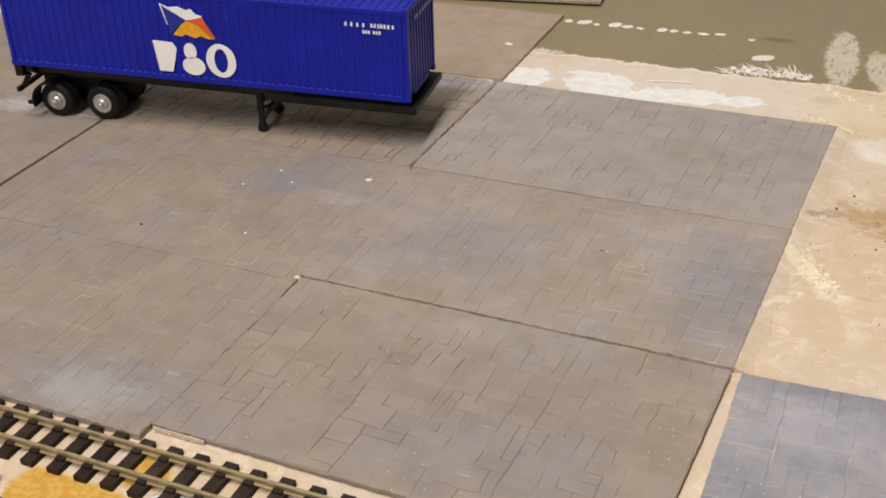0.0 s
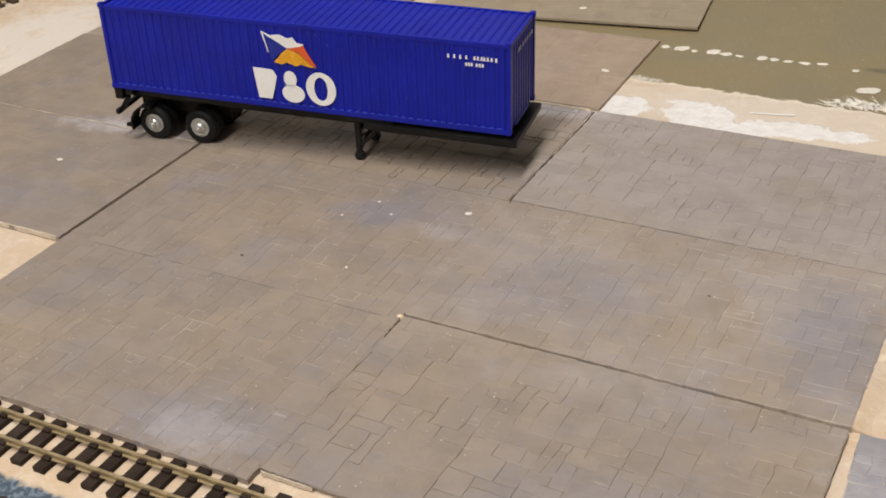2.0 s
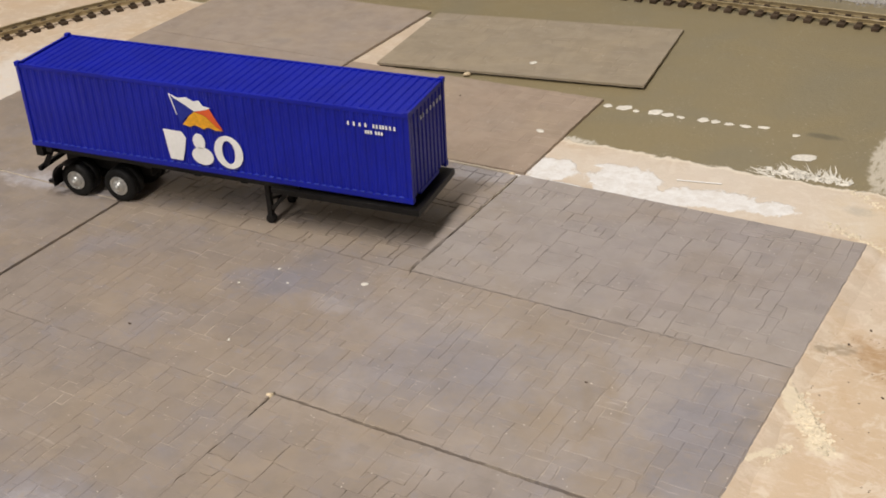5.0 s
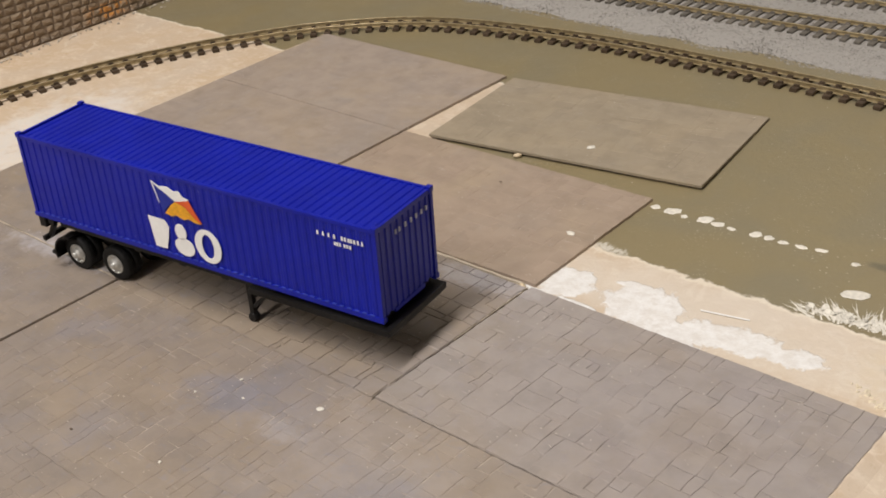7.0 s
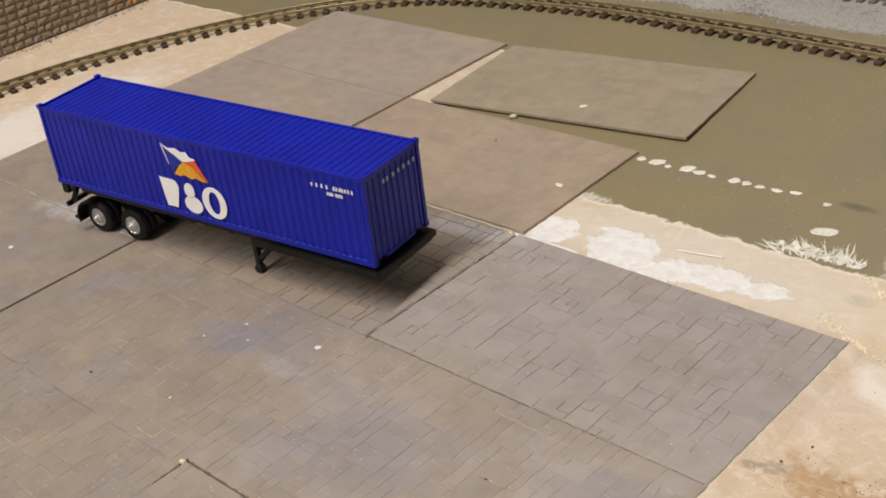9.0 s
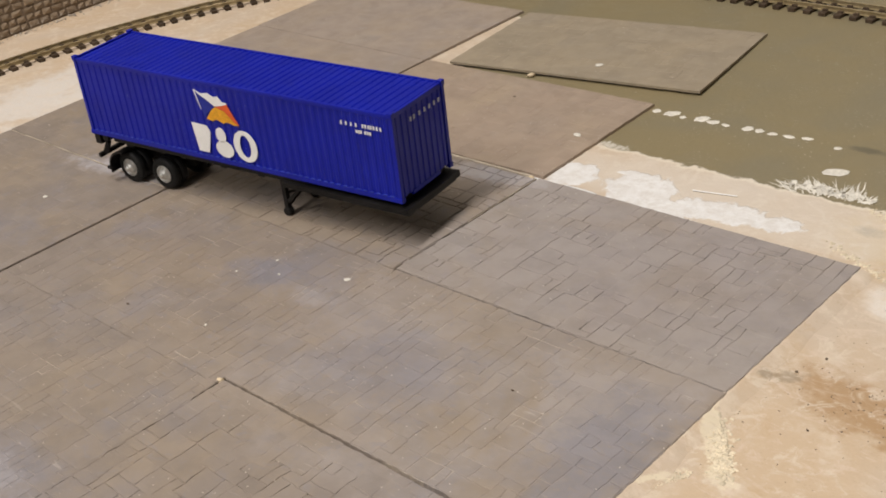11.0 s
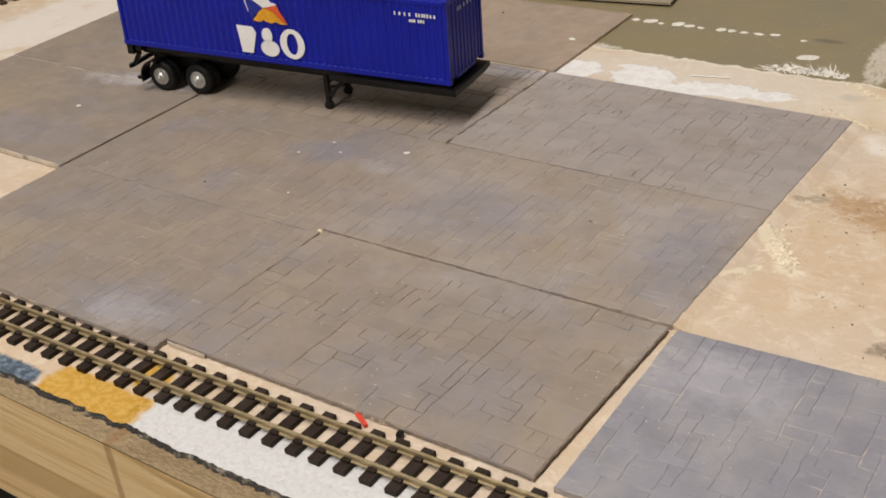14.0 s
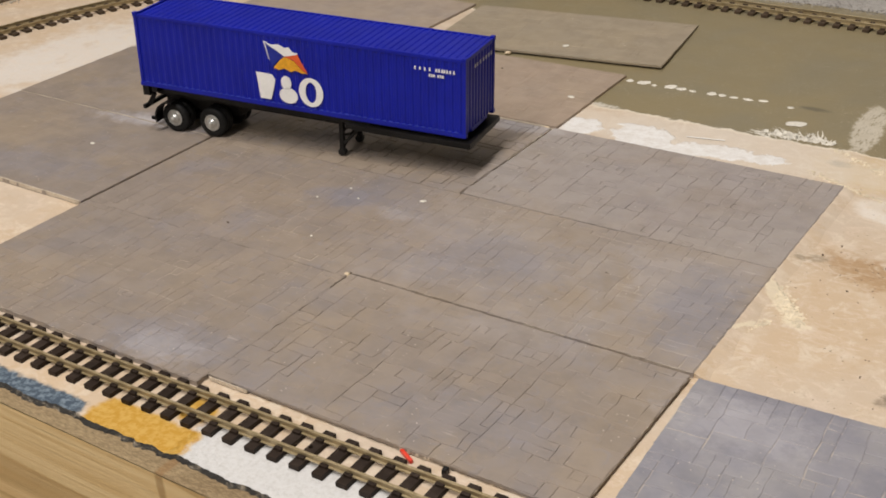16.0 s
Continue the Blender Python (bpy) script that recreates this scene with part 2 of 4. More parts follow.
    col = m.mix(plaster, cream, m.mix(m.step(m.nz(200, 6, 0.7), 0.35, 0.65), (0.64, 0.61, 0.57), (0.74, 0.73, 0.71)))
    # olive coat with its torn front edge
    wob = m.op("MULTIPLY", m.op("SUBTRACT", m.nz(70, 6, 0.7), 0.5), 0.012)
    left, hard = m.step(m.x, -0.284, -0.285), m.step(m.x, -0.440, -0.441)
    edge = m.op("ADD", m.op("ADD", m.op("MULTIPLY_ADD", left, 0.110, 0.4500), m.op("MULTIPLY", hard, -0.023)), wob)
    olive_at = m.step(m.op("SUBTRACT", m.y, edge), 0.0, 0.0012)
    olive = m.mix(m.step(big, 0.35, 0.7), (0.236, 0.191, 0.104), (0.214, 0.183, 0.114))
    olive = m.mix(m.op("MULTIPLY", m.step(mid, 0.55, 0.75), 0.4), olive, (0.27, 0.225, 0.125))
    scuff = m.op("MULTIPLY", m.step(m.vor(150), 0.055, 0.025), m.step(m.nz(40, 4), 0.50, 0.6))
    olive = m.mix(m.op("MULTIPLY", scuff, 0.8), olive, (0.55, 0.52, 0.44))
    speck = m.op("MULTIPLY", m.step(m.vor(420), 0.10, 0.04), m.step(m.nz(55, 4), 0.52, 0.60))
    olive = m.mix(m.op("MULTIPLY", speck, 0.7), olive, (0.60, 0.56, 0.47))
    smear = m.op("MULTIPLY", m.step(m.nz(300, 6, 0.75, m.vec(1, 2.5, 1, 20), 1.0), 0.60, 0.72), m.step(m.nz(35, 4), 0.50, 0.62))
    olive = m.mix(m.op("MULTIPLY", smear, 0.35), olive, (0.50, 0.46, 0.37))
    reach = m.nz(1.0, 5, 0.75, m.vec(520, 40, 1, -3))
    for x0, x1, base_y, top in ((-0.170, -0.150, 0.448, 0.012),):
        span = m.op("MULTIPLY", m.step(m.x, x0 - 0.004, x0 + 0.006), m.step(m.x, x1 + 0.004, x1 - 0.006))
        lim = m.op("MULTIPLY_ADD", m.op("MULTIPLY", reach, span), top, base_y)
        patch = m.op("MULTIPLY", m.step(m.op("SUBTRACT", lim, m.y), -0.0006, 0.0012), m.step(m.nz(260, 6, 0.75, m.vec(2.2, 0.8, 1)), 0.36, 0.52))
        olive = m.mix(m.op("MULTIPLY", m.op("MULTIPLY", patch, span), 0.85), olive, (0.64, 0.60, 0.52))
    streaks = m.step(m.nz(240, 6, 0.75, m.vec(2.6, 0.5, 1, -8)), 0.34, 0.50)
    for cx, cy, rx, ry, a in ((-0.0415, 0.4800, 0.0066, 0.0285, 7), (-0.0245, 0.4700, 0.0055, 0.0200, 14)):
        olive = m.mix(m.op("MULTIPLY", m.op("MULTIPLY", m.blot(cx, cy, rx, ry, 0.3, a, 1.0, 260), streaks), 0.85), olive, m.mix(m.nz(120, 4), (0.46, 0.41, 0.31), (0.64, 0.59, 0.50)))
    olive = m.mix(m.op("MULTIPLY", m.blot(-0.070, 0.492, 0.007, 0.0022, 1.0, 0, 1.2, 300), 0.7), olive, (0.10, 0.09, 0.06))
    rim = m.op("MULTIPLY", m.step(m.op("SUBTRACT", m.y, edge), -0.0022, -0.0002), m.step(m.op("SUBTRACT", m.y, edge), 0.0012, 0.0))
    col = m.mix(m.op("MULTIPLY", rim, 0.6), col, (0.74, 0.68, 0.56))
    col = m.mix(olive_at, col, olive)
    # dabs along the front edge: blue-grey, yellow ochre, white
    fy = m.op("ADD", m.y, m.op("MULTIPLY", m.op("SUBTRACT", m.nz(160, 5, 0.7), 0.5), 0.006))
    fx = m.op("ADD", m.x, m.op("MULTIPLY", m.op("SUBTRACT", m.nz(120, 5, 0.7), 0.5), 0.010))
    white = m.op("MULTIPLY", m.step(fx, -0.150, -0.1475), m.step(fy, 0.1625, 0.160))
    yellow = m.op("MULTIPLY", m.op("MULTIPLY", m.step(fx, -0.1865, -0.1835), m.step(fx, -0.1445, -0.1475)), m.step(fy, 0.1560, 0.1540))
    yellow = m.op("MAXIMUM", yellow, m.blot(-0.156, 0.163, 0.007, 0.006, 0.4, 0, 1.0, 160))
    blue = m.op("MULTIPLY", m.step(fx, -0.1865, -0.190), m.step(fy, 0.1500, 0.1480))
    col = m.mix(m.op("MULTIPLY", white, m.step(m.x, 0.03, 0.0)), col, m.mix(m.op("MULTIPLY", m.step(m.nz(900, 3, 0.6), 0.66, 0.72), m.step(m.nz(90, 3), 0.48, 0.60)), m.mix(m.step(m.nz(600, 6, 0.7), 0.30, 0.60), (0.49, 0.48, 0.46), (0.575, 0.57, 0.56)), (0.28, 0.23, 0.17)))
    col = m.mix(yellow, col, m.mix(m.step(fine, 0.4, 0.6), (0.45, 0.245, 0.030), (0.53, 0.325, 0.075)))
    col = m.mix(blue, col, m.mix(m.step(fine, 0.45, 0.6), (0.050, 0.072, 0.100), (0.16, 0.205, 0.245)))
    m.base(col)
    m.rough(m.op("MULTIPLY_ADD", olive_at, -0.28, m.op("MULTIPLY_ADD", mid, 0.25, 0.52)))
    height = m.op("ADD", m.op("MULTIPLY", m.op("MAXIMUM", m.op("MULTIPLY", plaster, 0.35), white), m.op("MULTIPLY_ADD", fine, 0.25, m.op("MULTIPLY", lump, 1.2))), m.op("MULTIPLY", m.op("MULTIPLY", mid, 0.5), m.op("SUBTRACT", 1.0, olive_at)))
    m.bump(m.op("ADD", height, m.op("MULTIPLY", fine, 0.25)), 0.0010, 0.8)
    return m.m


def plain(name, colour, rough=0.5, metal=0.0, spec=0.4, spread=0.25, scale=300.0, bump=0.00003):
    """A surface of one colour, with grain and slight wear at two scales."""
    m = Mat(name, rough, metal, spec)
    a, b = m.nz(scale, 4, 0.6), m.nz(scale * 0.12, 3, 0.6)
    dark = tuple(c * (1 - spread) for c in colour)
    pale = tuple(min(1.0, c * (1 + spread) + 0.01) for c in colour)
    col = m.mix(m.step(b, 0.3, 0.7), m.mix(m.step(a, 0.3, 0.7), dark, colour), m.mix(m.step(a, 0.3, 0.75), colour, pale))
    m.base(col)
    m.rough(m.op("MULTIPLY_ADD", a, 0.2, rough - 0.1))
    m.bump(a, bump, 0.6)
    return m.m


def pine_material():
    """Planed softwood: long grain lines, a few brown streaks."""
    m = Mat("pine", rough=0.55, spec=0.35)
    warp = m.vec(3.0, 30, 90)
    rings = m.nz(2.2, 3, 0.55, warp, 0.6)
    lines = m.nz(9, 4, 0.6, m.vec(2.0, 40, 160))
    col = m.mix(m.step(rings, 0.40, 0.62), (0.79, 0.585, 0.310), (0.70, 0.480, 0.225))
    grow = m.op("FRACT", m.op("MULTIPLY", m.nz(1.0, 2, 0.45, m.vec(1.9, 14, 26), 0.7), 10.0))
    col = m.mix(m.op("MULTIPLY", m.op("MULTIPLY", m.step(grow, 0.45, 0.90), m.step(grow, 1.0, 0.92)), 0.55), col, (0.40, 0.235, 0.085))
    col = m.mix(m.op("MULTIPLY", m.step(lines, 0.55, 0.75), 0.25), col, (0.36, 0.215, 0.09))
    top = m.step(m.z, -0.0020, -0.0016)
    saw = m.nz(1700, 5, 0.75, m.vec(0.3, 1.0, 1.0, 35))
    col = m.mix(m.op("MULTIPLY", top, 0.8), col, m.mix(m.step(saw, 0.38, 0.68), (0.12, 0.088, 0.052), (0.36, 0.275, 0.165)))
    drip = m.op("ABSOLUTE", m.op("SUBTRACT", m.op("ADD", m.x, m.op("MULTIPLY", m.z, 0.03)), -0.1455))
    drip = m.op("ADD", drip, m.op("MULTIPLY", m.op("SUBTRACT", m.nz(90, 4), 0.5), 0.002))
    col = m.mix(m.op("MULTIPLY", m.step(drip, 0.0022, 0.0008), 0.55), col, (0.27, 0.14, 0.05))
    m.base(col)
    m.bump(m.op("ADD", lines, m.op("MULTIPLY", m.op("MULTIPLY", saw, top), 3.0)), 0.0003, 0.8)
    return m.m


def edge_material():
    """The broken, dirty edge of the board."""
    m = Mat("board_edge", rough=0.8)
    n = m.nz(600, 5, 0.7, m.vec(0.5, 1, 1))
    m.base(m.mix(m.step(m.op("ADD", n, m.op("MULTIPLY", m.nz(70, 3), 0.5)), 0.74, 1.02), (0.025, 0.023, 0.020), (0.34, 0.29, 0.22)))
    m.bump(n, 0.0006, 0.9)
    return m.m


def rail_material():
    m = Mat("nickel_rail", rough=0.34, metal=0.45)
    n = m.nz(250, 4, 0.6)
    m.base(m.mix(m.step(n, 0.35, 0.7), (0.43, 0.345, 0.205), (0.29, 0.225, 0.120)))
    m.rough(m.op("MULTIPLY_ADD", n, 0.25, 0.25))
    m.bump(n, 0.00002, 0.5)
    return m.m


def stone_material():
    m = Mat("wall_stone", rough=0.75)
    r = m.op("FRACT", m.op("ADD", m.chance(), m.op("MULTIPLY", m.island, 1.7)))
    col = m.mix(r, (0.21, 0.155, 0.102), (0.31, 0.235, 0.16))
    col = m.mix(m.op("MULTIPLY", m.step(m.nz(160, 4), 0.5, 0.7), 0.5), col, (0.33, 0.26, 0.18))
    rust = m.op("MULTIPLY", m.step(m.op("ABSOLUTE", m.op("SUBTRACT", m.y, 0.520)), 0.020, 0.008), m.step(m.z, 0.013, 0.009))
    col = m.mix(m.op("MULTIPLY", rust, m.step(m.nz(140, 4), 0.42, 0.55)), col, (0.50, 0.23, 0.06))
    foot = m.step(m.op("ADD", m.z, m.op("MULTIPLY", m.nz(120, 4), 0.008)), 0.0075, 0.0055)
    col = m.mix(m.op("MULTIPLY", foot, 0.55), col, (0.42, 0.38, 0.34))
    m.base(col)
    m.bump(m.nz(600, 5, 0.7), 0.0005, 0.8)
    return m.m


def ballast_material():
    m = Mat("ballast", rough=0.85)
    r = m.island
    col = m.mix(r, (0.20, 0.185, 0.165), (0.42, 0.40, 0.37))
    col = m.mix(m.op("MULTIPLY", m.step(m.nz(500, 4), 0.5, 0.65), 0.5), col, (0.22, 0.20, 0.18))
    m.base(col)
    m.bump(m.nz(900, 5, 0.7), 0.0006, 0.8)
    return m.m


def container_material():
    """Blue moulded plastic with rubbed patches and tiny pale flecks."""
    m = Mat("container_blue", rough=0.42, spec=0.36)
    a, b = m.nz(500, 4, 0.6), m.nz(60, 4, 0.6)
    col = m.mix(m.step(b, 0.3, 0.7), (0.0018, 0.0075, 0.265), (0.0028, 0.0105, 0.325))
    col = m.mix(m.op("MULTIPLY", m.step(m.nz(260, 6, 0.75, m.vec(1, 1, 0.4)), 0.60, 0.75), 0.25), col, (0.03, 0.05, 0.42))
    fleck = m.op("MULTIPLY", m.step(m.nz(900, 2, 0.5), 0.74, 0.79), m.step(m.nz(90, 3), 0.48, 0.58))
    m.base(m.mix(m.op("MULTIPLY", fleck, 0.6), col, (0.42, 0.46, 0.62)))
    m.rough(m.op("MULTIPLY_ADD", a, 0.22, 0.31))
    m.bump(m.op("ADD", a, b), 0.00004, 0.6)
    return m.m


BOARD = board_material()
PINE, EDGE, RAIL, STONE, BALLAST = pine_material(), edge_material(), rail_material(), stone_material(), ballast_material()
SLEEPER = plain("sleeper_plastic", (0.024, 0.015, 0.010), 0.6, spec=0.2, spread=0.4)
SLEEPER_BROWN = plain("brown_sleeper", (0.060, 0.040, 0.024), 0.65, spec=0.25, spread=0.45)
SLEEPER_GREY = plain("weathered_sleeper", (0.13, 0.115, 0.095), 0.7, spread=0.4)
BLUE = container_material()
BLACK = plain("trailer_black", (0.006, 0.0055, 0.0055), 0.42, spec=0.22, spread=0.3, scale=600)
TYRE = plain("tyre_rubber", (0.008, 0.008, 0.008), 0.6, spec=0.2, spread=0.3, scale=700)
SILVER = plain("hub_silver", (0.60, 0.60, 0.58), 0.34, metal=0.75, spread=0.15, scale=800)
WHITE = plain("white_print", (0.80, 0.79, 0.77), 0.5, spread=0.06, scale=900)
FLAGBLUE = plain("flag_blue", (0.008, 0.020, 0.26), 0.5, spread=0.15, scale=900)
FLAGRED = plain("flag_red", (0.66, 0.10, 0.025), 0.5, spread=0.15, scale=900)
FLAGYELLOW = plain("flag_yellow", (0.75, 0.36, 0.02), 0.5, spread=0.25, scale=900)
CHIP = plain("white_paint_chip", (0.68, 0.645, 0.565), 0.6, spread=0.25, scale=700)
REDPLASTIC = plain("red_plastic", (0.62, 0.045, 0.022), 0.28, spec=0.5, spread=0.1, scale=200)
DIRT = plain("dirt_crumb", (0.10, 0.068, 0.045), 0.8, spread=0.4)
FILLER = plain("cream_filler", (0.47, 0.40, 0.31), 0.7, spread=0.3)
GLUE = plain("cream_glue", (0.62, 0.50, 0.33), 0.5, spread=0.15)
WALLPAINT = plain("room_wall_paint", (0.68, 0.65, 0.60), 0.8, spread=0.05, scale=20, bump=0.0005)
CEILPAINT = plain("room_ceiling_paint", (0.78, 0.76, 0.72), 0.85, spread=0.04, scale=20, bump=0.0005)
CARPET = plain("dark_carpet", (0.045, 0.040, 0.034), 0.95, spread=0.3, scale=200, bump=0.002)
LAMPWHITE = plain("lamp_housing", (0.78, 0.78, 0.76), 0.5, spread=0.03)

# ---------------------------------------------------------------- mesh helpers


def mesh_of(name, bm, material, smooth=False):
    me = bpy.data.meshes.new(name)
    bm.normal_update()
    bm.to_mesh(me)
    bm.free()
    me.materials.append(material)
    if smooth:
        for p in me.polygons:
            p.use_smooth = True
    return me


def part(name, bm, material, parent=None, label="", smooth=False):
    ob = new(name, mesh_of(name, bm, material, smooth))
    ob.parent = parent
    if label:
        tagged(ob, label)
    return ob


def thing(name, m, label, category, group="", kind=""):
    ob = new(name)
    ob.empty_display_size = 0.01
    ob.matrix_basis = m
    return tagged(ob, label, category, group, kind)


def box(bm, x0, x1, y0, y1, z0, z1, bevel=0.0, m=None):
    r = bmesh.ops.create_cube(bm, size=1.0)
    verts = r["verts"]
    for v in verts:
        v.co = Vector(((x0 + x1) / 2 + v.co.x * (x1 - x0), (y0 + y1) / 2 + v.co.y * (y1 - y0), (z0 + z1) / 2 + v.co.z * (z1 - z0)))
    if bevel:
        edges = list({e for v in verts for e in v.link_edges})
        out = bmesh.ops.bevel(bm, geom=edges, offset=bevel, segments=2, affect="EDGES", profile=0.7)
        verts = list(set(out["verts"]) | {v for v in verts if v.is_valid})
    if m:
        bmesh.ops.transform(bm, matrix=m, verts=verts)
    return bm


def lathe(bm, profile, segments=28, m=None):
    """Turns (radius, height) pairs round z."""
    rings = []
    for r, h in profile:
        if r < 1e-6:
            rings.append([bm.verts.new((0, 0, h))])
        else:
            rings.append([bm.verts.new((r * math.cos(2 * math.pi * i / segments), r * math.sin(2 * math.pi * i / segments), h)) for i in range(segments)])
    made = [v for ring in rings for v in ring]
    for a, b in zip(rings, rings[1:]):
        for i in range(segments):
            j = (i + 1) % segments
            if len(a) == 1 and len(b) > 1:
                bm.faces.new((a[0], b[i], b[j]))
            elif len(b) == 1 and len(a) > 1:
                bm.faces.new((a[i], a[j], b[0]))
            elif len(a) > 1:
                bm.faces.new((a[i], a[j], b[j], b[i]))
    if m:
        bmesh.ops.transform(bm, matrix=m, verts=made)
    return bm


def prism(bm, outline, depth, m=None):
    """A flat outline (x, y) raised by depth along z."""
    a = [bm.verts.new((x, y, 0)) for x, y in outline]
    b = [bm.verts.new((x, y, depth)) for x, y in outline]
    n = len(a)
    bm.faces.new(b)
    bm.faces.new(a[::-1])
    for i in range(n):
        bm.faces.new((a[i], a[(i + 1) % n], b[(i + 1) % n], b[i]))
    if m:
        bmesh.ops.transform(bm, matrix=m, verts=a + b)
    return bm


def oval(cx, cy, rx, ry, n=28, a0=0.0, a1=360.0):
    full = abs(a1 - a0) >= 360
    k = n if full else n - 1
    return [(cx + rx * math.cos(radians(a0 + (a1 - a0) * i / k)), cy + ry * math.sin(radians(a0 + (a1 - a0) * i / k))) for i in range(n)]


def sweep(bm, centre, profile):
    """Carries a profile (side, up) along a line of (x, y, z) points on level ground."""
    rings = []
    for i, p in enumerate(centre):
        a, b = Vector(centre[max(0, i - 1)]), Vector(centre[min(len(centre) - 1, i + 1)])
        d = (b - a).normalized()
        side = Vector((-d.y, d.x, 0)).normalized()
        rings.append([bm.verts.new(Vector(p) + side * s + Vector((0, 0, u))) for s, u in profile])
    n = len(profile)
    for a, b in zip(rings, rings[1:]):
        for i in range(n):
            bm.faces.new((a[i], b[i], b[(i + 1) % n], a[(i + 1) % n]))
    bm.faces.new(rings[0])
    bm.faces.new(rings[-1][::-1])
    bmesh.ops.recalc_face_normals(bm, faces=bm.faces)
    return bm


def pebble(bm, x, y, z, sx, sy, sz, rng):
    """A small uneven lump."""
    m = Matrix.Translation((x, y, z)) @ Euler((rng.uniform(-0.4, 0.4), rng.uniform(-0.4, 0.4), rng.uniform(0, 6.3))).to_matrix().to_4x4() @ Matrix.Diagonal((sx, sy, sz, 1))
    made = bmesh.ops.create_icosphere(bm, subdivisions=1, radius=1.0)["verts"]
    for v in made:
        v.co *= rng.uniform(0.7, 1.15)
    bmesh.ops.transform(bm, matrix=m, verts=made)


# ---------------------------------------------------------------- room and board
def room():
    x0, x1, y0, y1, z0, z1, t = -2.6, 2.2, -2.1, 2.6, -0.74, 1.76, 0.1
    tagged(part("floor", box(bmesh.new(), x0, x1, y0, y1, z0 - t, z0), CARPET), "dark carpeted floor of the room", "floor", kind="structure")
    tagged(part("ceiling", box(bmesh.new(), x0, x1, y0, y1, z1, z1 + t), CEILPAINT), "plain off-white painted room ceiling", "ceiling", kind="structure")
    for name, b in (("wall_west", (x0 - t, x0, y0, y1)), ("wall_east", (x1, x1 + t, y0, y1)), ("wall_north", (x0 - t, x1 + t, y1, y1 + t)), ("wall_south", (x0 - t, x1 + t, y0 - t, y0))):
        tagged(part(name, box(bmesh.new(), *b, z0 - t, z1 + t), WALLPAINT), "plain painted wall of the room", "wall", kind="structure")
    # both housings hang out of view; the back one only carries the added fill
    for at in (LAMP, LAMP_FILL):
        lamp = thing("ceiling_lamp", pose(*at), "unseen long white tube ceiling lamp above the board", "lamp", "ceiling lamps")
        part("housing", box(bmesh.new(), -0.09, 0.09, -1.03, 1.03, 0.0, 0.06, 0.01), LAMPWHITE, lamp)


room()


def board():
    """The thin top of the baseboard, with a wavering broken front edge, on its timber frame."""
    bm = bmesh.new()
    rng = random.Random(3)
    xs = [-0.95 + 0.0012 * i for i in range(1376)]
    top, low, back = [], [], []
    for x in xs:
        y = 0.1420 + 0.0014 * noise.noise((x * 60, 0, 0)) + 0.0011 * noise.noise((x * 190, 3, 0)) + 0.0006 * noise.noise((x * 600, 5, 0))
        top.append(bm.verts.new((x, y + 0.0006, 0.0)))
        low.append(bm.verts.new((x, y - 0.0004 + rng.uniform(-0.0004, 0.0004), -0.0013)))
        back.append(bm.verts.new((x, 1.25, 0.0)))
    for i in range(len(xs) - 1):
        bm.faces.new((top[i], top[i + 1], back[i + 1], back[i]))
        f = bm.faces.new((low[i], low[i + 1], top[i + 1], top[i]))
        f.material_index = 1
    lowb = [bm.verts.new((xs[0], 1.25, -0.0013)), bm.verts.new((xs[-1], 1.25, -0.0013))]
    bm.faces.new([*low[::-1], lowb[0], lowb[1]]).material_index = 1
    ob = part("baseboard_top", bm, BOARD)
    ob.data.materials.append(EDGE)
    tagged(ob, "model railway baseboard top with cream, olive and white paint", "baseboard", kind="structure")
    # filler feathered up against the bare edge of the paving
    bm = bmesh.new()
    rows = []
    for k in range(121):
        y = 0.2545 + 0.1560 * k / 120
        out = 0.0050 + 0.0016 * noise.noise((y * 90, 7, 0))
        rows.append([bm.verts.new((-0.0330, y, 0.0)), bm.verts.new((-0.0330, y, 0.00165)), bm.verts.new((-0.0314 + 0.0002 * noise.noise((y * 400, 1, 0)), y, 0.00155 + 0.0002 * noise.noise((y * 250, 2, 0)))), bm.verts.new((-0.0318 + out, y, 0.00003))])
    for a, b in zip(rows, rows[1:]):
        for k in range(4):
            bm.faces.new((a[k], b[k], b[(k + 1) % 4], a[(k + 1) % 4]))
    bm.faces.new(rows[0])
    bm.faces.new(rows[-1][::-1])
    bmesh.ops.recalc_face_normals(bm, faces=bm.faces)
    tagged(part("filler_slope", bm, BOARD), "cream filler feathered up against the paving edge", "filler", kind="structure")
    frame_board = thing("timber_frame", pose(0, 0, 0), "bare pine batten frame carrying the baseboard", "timber frame", kind="structure")
    batten = part("front_batten", box(bmesh.new(), -0.75, 0.90, 0.0, 0.021, -0.0460, 0.0, 0.0007), PINE, frame_board, "planed pine batten with brown drip stain")
    batten.matrix_basis = pose(-0.21, 0.1361, -0.0014, 0, 0, -0.85)
    part("back_batten", box(bmesh.new(), -0.95, 0.70, 1.22, 1.24, -0.0475, -0.0014, 0.0008), PINE, frame_board)
    for x in (-0.92, 0.62):
        for y in (0.20, 1.17):
            part("leg", box(bmesh.new(), x, x + 0.044, y, y + 0.044, -0.74, -0.0475, 0.001), PINE, frame_board)
    for x in (-0.94, 0.66):
        part("side_batten", box(bmesh.new(), x, x + 0.02, 0.190, 1.215, -0.0475, -0.0014, 0.0008), PINE, frame_board)


board()


